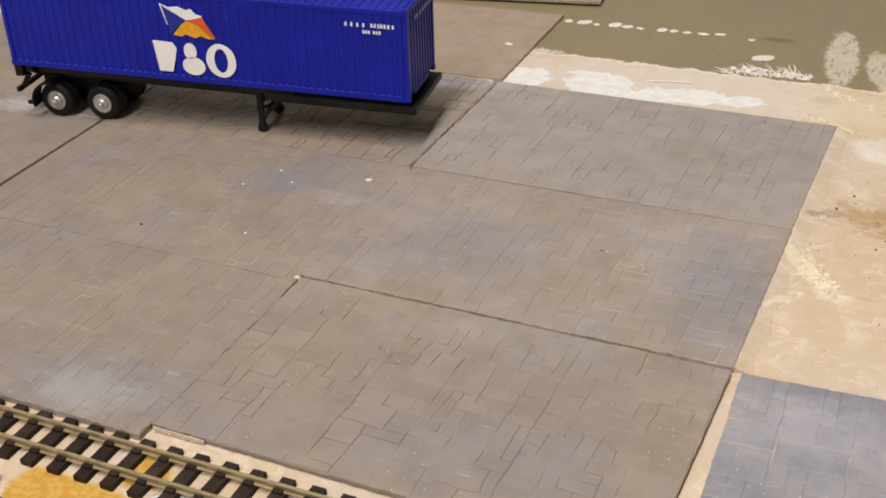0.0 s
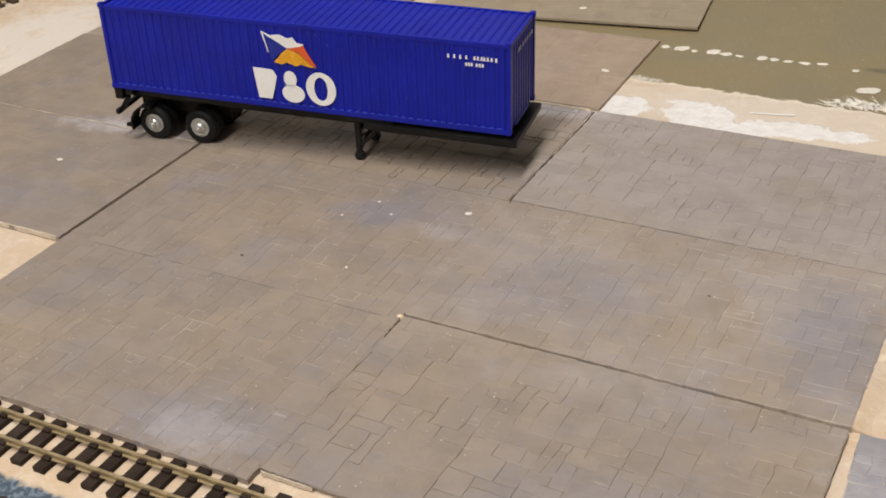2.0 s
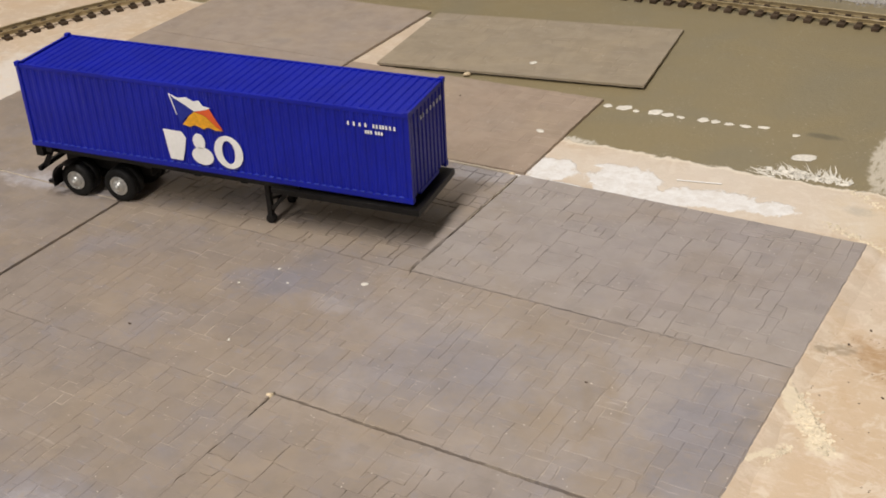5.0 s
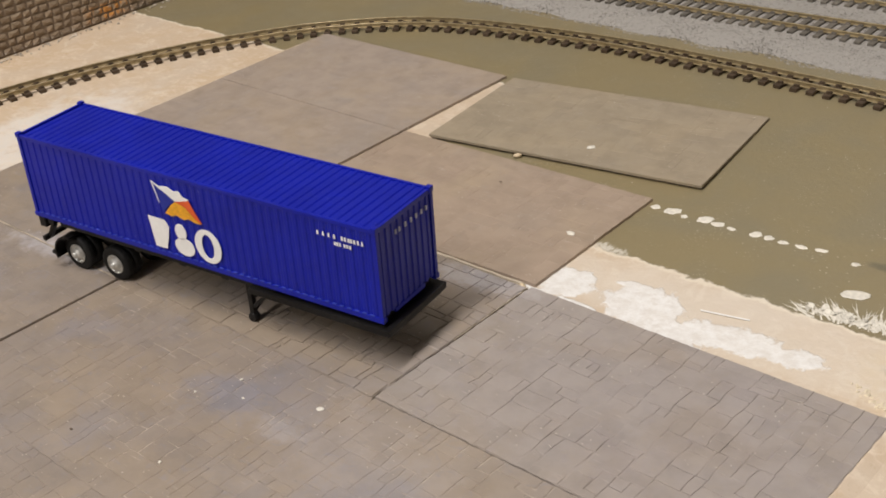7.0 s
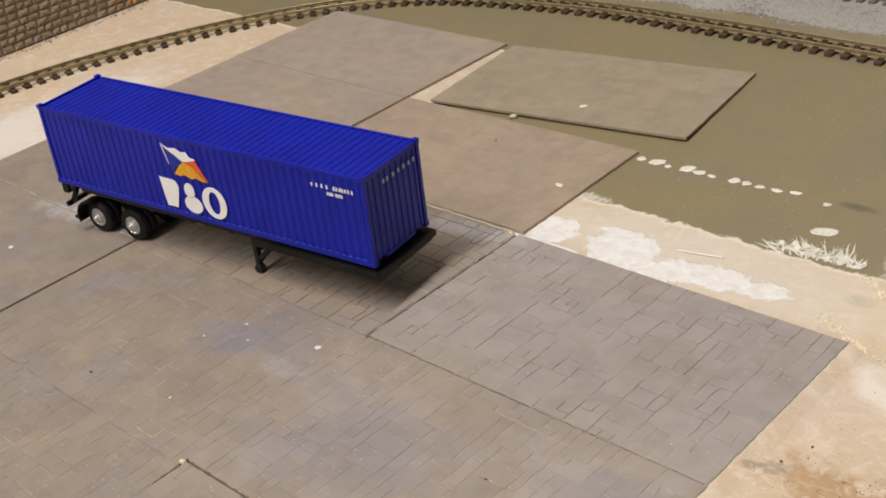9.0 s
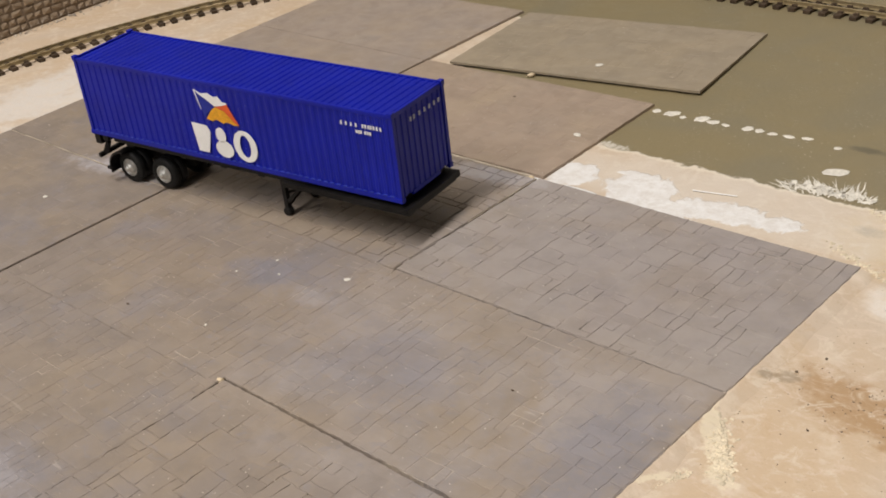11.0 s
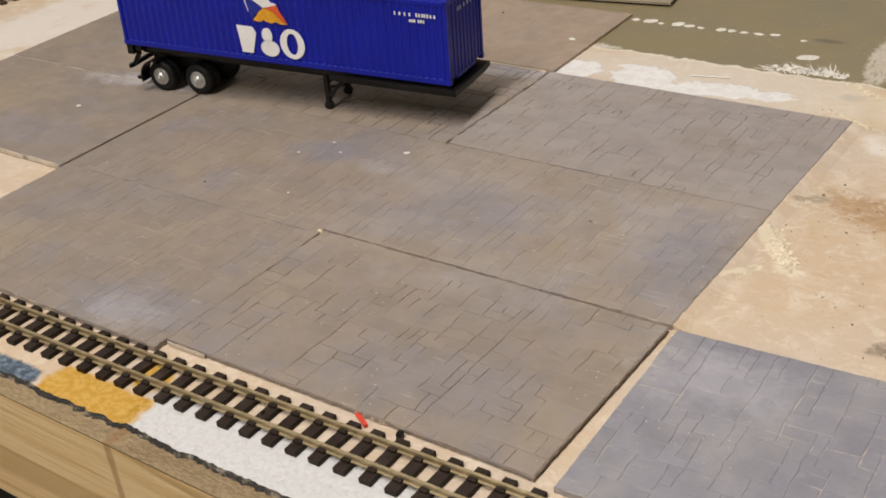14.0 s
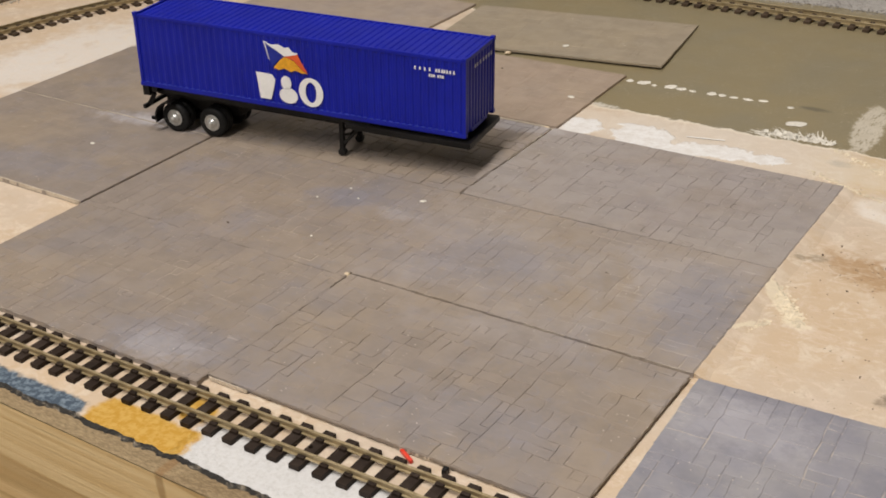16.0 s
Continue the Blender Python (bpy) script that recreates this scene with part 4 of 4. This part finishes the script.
def loose():
    rng = random.Random(21)
    # row of white dabs on the olive paint
    for x, y, rx, ry, turn in ((-0.1635, 0.4885, 0.0020, 0.0022, 60), (-0.1560, 0.4890, 0.0036, 0.0028, 50), (-0.1500, 0.4875, 0.0016, 0.0014, 0), (-0.1420, 0.4895, 0.0034, 0.0026, 40),
                               (-0.1360, 0.4890, 0.0028, 0.0020, 10), (-0.1300, 0.4885, 0.0020, 0.0013, 0), (-0.1200, 0.4895, 0.0024, 0.0022, 60), (-0.1150, 0.4895, 0.0020, 0.0020, 60),
                               (-0.1090, 0.4895, 0.0022, 0.0013, 10), (-0.1020, 0.4900, 0.0026, 0.0014, 0), (-0.0950, 0.4915, 0.0026, 0.0014, 0), (-0.0805, 0.4890, 0.0018, 0.0013, 20)):
        ob = part("paint_dab", blob(rx, ry, 0.00015, rng), CHIP)
        ob.matrix_basis = pose(x, y, 0, 0, 0, turn)
        tagged(ob, "small white paint dab on the olive board", "paint dab", "white dabs in a row")
    for x, y, z, rx, ry, label in ((-0.2150, 0.5165, 0.0024, 0.0022, 0.0018, "white paint flake lying on the loose paving sheet"),
                                   (-0.1775, 0.4510, 0.0014, 0.0020, 0.0014, "white paint flake lying on the paving"),
                                   (-0.1750, 0.3165, 0.0021, 0.0014, 0.0011, "tiny white flake on the paving"),
                                   (-0.2085, 0.3125, 0.0021, 0.0007, 0.0005, "tiny white flake on the paving"),
                                   (-0.2160, 0.2990, 0.0021, 0.0005, 0.0005, "tiny white flake on the paving"),
                                   (-0.1960, 0.2700, 0.0021, 0.0006, 0.0005, "tiny white flake on the paving"),
                                   (-0.2000, 0.3060, 0.0021, 0.0006, 0.0004, "tiny white flake on the paving"),
                                   (-0.3455, 0.2950, 0.0021, 0.0013, 0.0010, "tiny white flake on the paving"),
                                   (-0.0715, 0.4700, 0.0002, 0.0052, 0.0032, "torn white paint flake on the olive board")):
        ob = part("paint_flake", blob(rx, ry, 0.0003, rng, 9), CHIP)
        ob.matrix_basis = pose(x, y, z, 0, 0, rng.uniform(0, 180))
        tagged(ob, label, "paint flake")
    sliver = part("plaster_sliver", box(bmesh.new(), -0.0085, 0.0085, -0.0003, 0.0003, 0, 0.0003, 0.0001), WHITE)
    sliver.matrix_basis = pose(-0.1010, 0.4345, 0.0003, 0, 0, 12)
    tagged(sliver, "thin white plastic sliver on the plaster", "sliver")
    # splayed white scratches where the olive coat is torn
    bm = bmesh.new()
    for _ in range(95):
        u = rng.random()
        x, y = -0.083 + 0.034 * u, 0.4495 + 0.004 * u + rng.uniform(-0.001, 0.004)
        a = radians(rng.gauss(126 - 40 * (u - 0.5), 20))
        run = rng.uniform(0.003, 0.011) * (1.25 if 0.25 < u < 0.85 else 0.8)
        w = rng.uniform(0.00012, 0.00045)
        dx, dy = math.cos(a), math.sin(a)
        bend = rng.uniform(-0.0008, 0.0008)
        prism(bm, [(x - dy * w, y + dx * w), (x + dy * w, y - dx * w), (x + dx * run * 0.55 + dy * w * 0.8 + bend, y + dy * run * 0.55 - dx * w * 0.8),
                   (x + dx * run, y + dy * run), (x + dx * run * 0.55 - dy * w * 0.8 + bend, y + dy * run * 0.55 + dx * w * 0.8)], 0.00006, Matrix.Translation((0, 0, rng.uniform(0.0, 0.0001))))
    for _ in range(120):
        u = min(1.0, max(0.0, rng.gauss(0.52, 0.24)))
        q = rng.uniform(0.0005, 0.0016)
        pebble(bm, -0.080 + 0.030 * u + rng.gauss(0, 0.001), 0.4530 + 0.005 * rng.random(), 0.0, q * 1.5, q, 0.00012, rng)
    tagged(part("torn_paint", bm, CHIP), "white scratches splayed where the olive paint tore away", "torn paint", kind="stuff")
    # cream filler squeezed up in the paving seams
    fill, putty = (FILLER, "ragged line of cream filler in a paving seam"), (PAVING, "seam between paving sheets smoothed over with putty and paint")
    for (mat, label), x0, y0, x1, y1, wide, z in ((fill, -0.4350, 0.3282, -0.3040, 0.3285, 0.00045, 0.00192), (fill, -0.1659, 0.3700, -0.1661, 0.4100, 0.00030, 0.00200),
                                                  (fill, -0.3000, 0.4112, -0.1690, 0.4116, 0.0011, 0.0016), (fill, -0.0900, 0.1776, -0.0790, 0.1777, 0.0004, 0.00150),
                                                  (fill, -0.1640, 0.1771, -0.1480, 0.1772, 0.0004, 0.00165), (fill, -0.0620, 0.1778, -0.0480, 0.1778, 0.0004, 0.0015),
                                                  (fill, -0.4350, 0.2484, -0.3030, 0.2484, 0.0007, 0.00203),
                                                  (putty, -0.16500, 0.1785, -0.16488, 0.2440, 0.0013, 0.00206), (putty, -0.16508, 0.2545, -0.16508, 0.3290, 0.0011, 0.00205),
                                                  (putty, -0.3000, 0.3304, -0.1668, 0.3304, 0.0004, 0.00202), (putty, -0.3000, 0.25085, -0.1655, 0.25085, 0.0005, 0.00202)):
        bm = bmesh.new()
        n = 60
        along = Vector((x1 - x0, y1 - y0, 0)).normalized()
        side = Vector((-along.y, along.x, 0))
        rows = []
        for k in range(n + 1):
            p = Vector((x0, y0, 0)).lerp(Vector((x1, y1, 0)), k / n)
            a, b = (wide * max(0.12, 0.6 + 0.9 * noise.noise((k * 0.35 + q, wide * 9e4, x0 * 50))) for q in (0, 40))
            rows.append([bm.verts.new(p + side * a + Vector((0, 0, 0.0004))), bm.verts.new(p + side * a * 0.7 + Vector((0, 0, z))), bm.verts.new(p - side * b * 0.7 + Vector((0, 0, z))), bm.verts.new(p - side * b + Vector((0, 0, 0.0004)))])
        for a, b in zip(rows, rows[1:]):
            for k in range(4):
                bm.faces.new((a[k], a[(k + 1) % 4], b[(k + 1) % 4], b[k]))
        bm.faces.new(rows[0][::-1])
        bm.faces.new(rows[-1])
        bmesh.ops.recalc_face_normals(bm, faces=bm.faces)
        tagged(part("seam_filler", bm, mat), label, "filler", "filler lines", kind="structure")
    # red handle lying at the right
    bm = bmesh.new()
    r = 0.0027
    prof = [(0, 0)] + [(r * math.sin(radians(a)), r * 0.9 * (1 - math.cos(radians(a)))) for a in range(15, 91, 15)] + [(r, 0.02), (r * 0.94, 0.05), (r, 0.085), (r * 0.8, 0.09), (0, 0.09)]
    lathe(bm, prof, 28)
    tool = thing("hand_tool", pose(0.0205, 0.2985, 0.0040, 0, 90, 0) , "red plastic tool handle lying on the board", "tool")
    tool.matrix_basis = pose(0.0300, 0.2995, r, 0, 0, 1) @ pose(0, 0, 0, 0, 90, 0)
    h = part("handle", bm, REDPLASTIC, tool, smooth=True)
    bm = bmesh.new()
    lathe(bm, [(0, 0.088), (0.0018, 0.088), (0.0018, 0.16), (0, 0.162)], 16)
    part("shaft", bm, SILVER, tool, "steel shaft")
    red = part("wire_end", box(bmesh.new(), -0.0032, 0.0032, -0.0006, 0.0006, 0, 0.0012, 0.0004), REDPLASTIC)
    red.matrix_basis = pose(-0.0865, 0.1758, 0.0002, 0, 0, -28)
    tagged(red, "short red wire end beside the track", "wire")
    peg = part("track_peg", box(bmesh.new(), -0.0008, 0.0008, -0.0010, 0.0010, 0, 0.0022, 0.0003), BLACK)
    peg.matrix_basis = pose(-0.0728, 0.1752, 0.0, 0, 0, 8)
    tagged(peg, "small black plastic peg beside the track", "peg")
    bm = bmesh.new()
    lathe(bm, [(0, 0.0007), (0.0004, 0.0006), (0.0007, 0.0002), (0.0007, 0.0), (0.0, 0.0)], 14)
    pin = part("track_pin", bm, SLEEPER, smooth=True)
    pin.matrix_basis = pose(-0.1122, 0.1642, 0.0018)
    tagged(pin, "brown pin head holding a sleeper down", "pin")
    # crumbs of dirt
    for x, y, z in ((0.0125, 0.2795, 0.0), (-0.0835, 0.2985, 0.002), (-0.2330, 0.2630, 0.002), (0.026, 0.268, 0.0), (-0.018, 0.362, 0.0), (-0.022, 0.352, 0.0), (0.030, 0.315, 0.0), (-0.228, 0.470, 0.002), (-0.0065, 0.330, 0.0)):
        bm = bmesh.new()
        s = rng.uniform(0.00025, 0.00050)
        pebble(bm, 0, 0, s * 0.6, s * 1.6, s, s * 0.7, rng)
        ob = part("dirt_crumb", bm, DIRT)
        ob.matrix_basis = pose(x, y, z, 0, 0, rng.uniform(0, 180))
        tagged(ob, "small dark crumb of dirt on the surface", "crumb")
    bm = bmesh.new()
    for _ in range(420):
        t = rng.random()
        x = -0.0305 + 0.0165 * t + rng.gauss(0, 0.0016)
        y = 0.3225 - 0.0215 * t + rng.gauss(0, 0.0016)
        q = rng.uniform(0.0002, 0.0007)
        pebble(bm, x, y, 0.00002, q * 1.5, q, q * 0.45, rng)
    for _ in range(160):
        t = rng.random()
        pebble(bm, -0.0285 + 0.006 * t + rng.gauss(0, 0.0006), 0.2885 + 0.010 * t + rng.gauss(0, 0.0006), 0.00002, rng.uniform(0.0002, 0.0006), 0.0003, 0.0002, rng)
    for x0, y0, x1, y1 in ((-0.0480, 0.4500, -0.0220, 0.4330), (-0.0490, 0.4230, -0.0300, 0.4120), (-0.0300, 0.4120, -0.0050, 0.4040)):
        for _ in range(90):
            t = rng.random()
            q = rng.uniform(0.0002, 0.0007)
            pebble(bm, x0 + (x1 - x0) * t + rng.gauss(0, 0.0012), y0 + (y1 - y0) * t + rng.gauss(0, 0.0009), 0.00002, q * 1.5, q, q * 0.5, rng)
    tagged(part("filler_scab", bm, plain("filler_scab", (0.62, 0.54, 0.40), 0.75, spread=0.3, scale=500)), "crusty cream scabs of dried filler on the board", "dried filler", kind="stuff")
    bm = bmesh.new()
    for _ in range(70):
        q = rng.uniform(0.00012, 0.00032)
        pebble(bm, rng.uniform(-0.03, 0.045), rng.uniform(0.26, 0.43), q * 0.3, q * 1.4, q * 0.8, q * 0.5, rng)
    for _ in range(70):
        q = rng.uniform(0.00012, 0.00030)
        pebble(bm, 0.004 + rng.gauss(0, 0.012), 0.347 + rng.gauss(0, 0.007), q * 0.3, q * 1.4, q * 0.8, q * 0.5, rng)
    tagged(part("grit", bm, DIRT), "scattered dark grit on the cream board", "grit", kind="stuff")
    bm = bmesh.new()
    pebble(bm, -0.1660, 0.2528, 0.0012, 0.0018, 0.0016, 0.0014, rng)
    pebble(bm, -0.1690, 0.4105, 0.0012, 0.0024, 0.0015, 0.0013, rng)
    pebble(bm, -0.2395, 0.4955, 0.0012, 0.0022, 0.0014, 0.0010, rng)
    tagged(part("glue_blobs", bm, GLUE, smooth=True), "dried blobs of cream glue at paving corners", "glue", kind="stuff")


loose()


# ---------------------------------------------------------------- paving sheets
THICK = 0.0020
CELL = 0.0041


def cuts(total, count, rng):
    """Uneven joint lines across a sheet."""
    w = [rng.uniform(0.72, 1.28) for _ in range(count)]
    out, run = [0.0], 0.0
    for v in w:
        run += v / sum(w) * total
        out.append(run)
    return out


def paver(outline, mat, wide, rng):
    """A flat paving stone with a crooked outline; it stands back by an uneven joint and has a soft, worn edge."""
    n, t = len(outline), 0.00035
    base = wide * rng.choice((0.00001, 0.00006, 0.00010, 0.00014, 0.00020))
    rings = [[], [], []]
    for k in range(n):
        p, a, b = Vector(outline[k]), Vector(outline[k - 1]), Vector(outline[(k + 1) % n])
        e, f = (p - a).normalized(), (b - p).normalized()
        inward = Vector((-e.y - f.y, e.x + f.x))
        inward = inward / max(0.5, inward.length_squared / 2)
        gap = base * rng.uniform(0.3, 1.7)
        for ring, back, z in zip(rings, (0.0, 0.00002, 0.00020), (0.0, t - 0.00011, t)):
            q = p + inward * (gap + back)
            ring.append((q.x, q.y, z))
    f = []
    for k in (0, n):
        f += [(k + i, k + (i + 1) % n, k + n + (i + 1) % n, k + n + i) for i in range(n)]
    me = bpy.data.meshes.new("paving_stone")
    me.from_pydata([v for ring in rings for v in ring], [], f + [tuple(range(2 * n, 3 * n))])
    me.materials.append(mat)
    return me


def sheet(x0, x1, y0, y1, mat, label, turn=0.0, tilt=0.0, seed=0, lift=0.0, joint=None, depth=0.00012, wide=1.0, fill=0.5, thick=THICK, under=0.0):
    """A moulded sheet: its joints are partly filled with paint, so that some stones show and others are lost."""
    rng = random.Random(seed)
    w, d = x1 - x0, y1 - y0
    m = pose((x0 + x1) / 2, (y0 + y1) / 2, lift, tilt, 0, turn)
    nx, ny = 90, 54
    verts, faces = [], []
    for j in range(ny + 1):
        for i in range(nx + 1):
            x, y = -w / 2 + w * i / nx, -d / 2 + d * j / ny
            on_edge = i in (0, nx) or j in (0, ny)
            n = noise.noise((x * 55 + seed * 7.3, y * 75, seed)) + 0.6 * noise.noise((x * 190 + seed, y * 260, 4 + seed))
            open_joint = 1.0 if joint else min(1.0, max(0.0, 0.5 + 1.6 * (n - (fill - 0.5))))
            rag = 0.00016 if on_edge else 0.0
            verts.append((x + rng.uniform(-rag, rag), y + rng.uniform(-rag, rag), thick - 0.000005 - depth * open_joint - (0.00004 if on_edge else 0)))
    q = lambda i, j: j * (nx + 1) + i
    for j in range(ny):
        for i in range(nx):
            faces.append((q(i, j), q(i + 1, j), q(i + 1, j + 1), q(i, j + 1)))
    rim = [q(i, 0) for i in range(nx)] + [q(nx, j) for j in range(ny)] + [q(nx - i, ny) for i in range(nx)] + [q(0, ny - j) for j in range(ny)]
    n, above = len(rim), rim
    lip = max(0.0, thick - 0.0012)
    for inset, z in ((0.0, lip), (under, lip), (under, 0.0)) if under else ((-0.00005, lip), (-0.0001, 0.0)):
        low = len(verts)
        verts += [(verts[k][0] * (1 - 2 * inset / w), verts[k][1] * (1 - 2 * inset / d), z) for k in rim]
        below = [low + k for k in range(n)]
        for k in range(n):
            faces.append((below[k], below[(k + 1) % n], above[(k + 1) % n], above[k]))
        above = below
    faces.append(tuple(above[::-1]))
    me = bpy.data.meshes.new("paving_sheet")
    me.from_pydata(verts, [], faces)
    me.materials.append(joint or mat)
    base = tagged(new("paving_sheet", me), label, "paving sheet", "paving sheets")
    base.matrix_basis = m
    cols, rows = round(w / CELL), round(d / CELL)
    cx, cy = cuts(w - 0.0002, cols, rng), cuts(d - 0.0002, rows, rng)
    knot = {}
    for j in range(rows + 1):
        for i in range(cols + 1):
            dx, dy = (0.0 if i in (0, cols) else rng.uniform(-0.00035, 0.00035)), (0.0 if j in (0, rows) else rng.uniform(-0.00025, 0.00025))
            knot[i, j] = (-w / 2 + 0.0001 + cx[i] + dx, -d / 2 + 0.0001 + cy[j] + dy)
    used = [[False] * cols for _ in range(rows)]
    for j in range(rows):
        for i in range(cols):
            if used[j][i]:
                continue
            sw, sh = rng.choice(((1, 1), (2, 1), (2, 1), (3, 1), (2, 2), (2, 2), (3, 2), (2, 2), (3, 2), (1, 2), (3, 3), (2, 3), (4, 2)))
            while sw > 1 and (i + sw > cols or any(used[j][i + p] for p in range(sw))):
                sw -= 1
            sh = min(sh, rows - j)
            cells = {(i + o, j + p) for o in range(sw) for p in range(sh)}
            if sw > 1 and sh > 1 and rng.random() < 0.30:
                cells.discard((i + rng.choice((0, sw - 1)), j + sh - 1))
            for o, p in cells:
                used[p][o] = True
            # walk round the cells, counter-clockwise
            step = {}
            for o, p in cells:
                for a, b, other in (((o, p), (o + 1, p), (o, p - 1)), ((o + 1, p), (o + 1, p + 1), (o + 1, p)), ((o + 1, p + 1), (o, p + 1), (o, p + 1)), ((o, p + 1), (o, p), (o - 1, p))):
                    if other not in cells:
                        step[a] = b
            walkway, at = [], min(step)
            for _ in range(len(step)):
                walkway.append(at)
                at = step[at]
            xs, ys = [knot[k][0] for k in walkway], [knot[k][1] for k in walkway]
            mx, my = (min(xs) + max(xs)) / 2, (min(ys) + max(ys)) / 2
            s = new("paving_stone", paver([(knot[k][0] - mx, knot[k][1] - my) for k in walkway], mat, wide, rng))
            s.parent = base
            s.matrix_basis = pose(mx, my, thick - 0.00035 + rng.uniform(-0.00003, 0.00002), rng.uniform(-0.25, 0.25), rng.uniform(-0.2, 0.2), 0)


GREY = "grey-brown painted plastic paving sheet on the board"
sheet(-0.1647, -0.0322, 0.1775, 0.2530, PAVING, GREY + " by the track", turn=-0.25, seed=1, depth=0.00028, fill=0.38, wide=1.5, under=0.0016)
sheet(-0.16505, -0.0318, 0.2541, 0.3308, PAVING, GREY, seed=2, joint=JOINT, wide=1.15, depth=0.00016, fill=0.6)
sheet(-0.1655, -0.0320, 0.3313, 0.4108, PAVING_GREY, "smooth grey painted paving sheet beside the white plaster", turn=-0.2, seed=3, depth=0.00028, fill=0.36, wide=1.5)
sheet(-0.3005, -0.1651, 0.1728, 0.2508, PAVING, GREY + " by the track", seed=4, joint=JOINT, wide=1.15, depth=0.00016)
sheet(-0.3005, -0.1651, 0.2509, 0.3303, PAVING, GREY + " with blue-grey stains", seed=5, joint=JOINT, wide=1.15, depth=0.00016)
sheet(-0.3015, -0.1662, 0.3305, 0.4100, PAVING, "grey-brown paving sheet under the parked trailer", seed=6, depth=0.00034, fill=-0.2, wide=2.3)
sheet(-0.3005, -0.1665, 0.4126, 0.4905, PAVING_TAN, GREY + " behind the trailer", turn=1.2, seed=7, depth=0.00014, wide=0.8, fill=0.55, thick=0.0014)
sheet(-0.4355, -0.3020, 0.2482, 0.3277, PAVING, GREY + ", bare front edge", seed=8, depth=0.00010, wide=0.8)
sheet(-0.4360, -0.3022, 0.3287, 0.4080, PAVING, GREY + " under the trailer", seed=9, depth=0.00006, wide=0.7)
sheet(-0.4365, -0.3030, 0.4086, 0.4880, PAVING_FAR, GREY, seed=10, depth=0.00004, wide=0.5, fill=0.75, thick=0.0014)
sheet(-0.4370, -0.3032, 0.4884, 0.5660, PAVING_FAR, GREY + " near the curved track", seed=12, depth=0.00004, wide=0.5, fill=0.75, thick=0.0014)
sheet(-0.2935, -0.1605, 0.4995, 0.5755, PAVING_OLIVE, "loose paving sheet lying askew on the olive board", turn=8.3, tilt=-0.7, seed=13, lift=0.0005, depth=0.00012, wide=0.7, fill=0.62, thick=0.0014, under=0.0012)
sheet(-0.0278, 0.1052, 0.1794, 0.2554, PAVING_BLUE, "blue-grey painted paving sheet laid on the cream board", turn=2.5, seed=14, joint=JOINT_BLUE, depth=0.00020, wide=1.3)
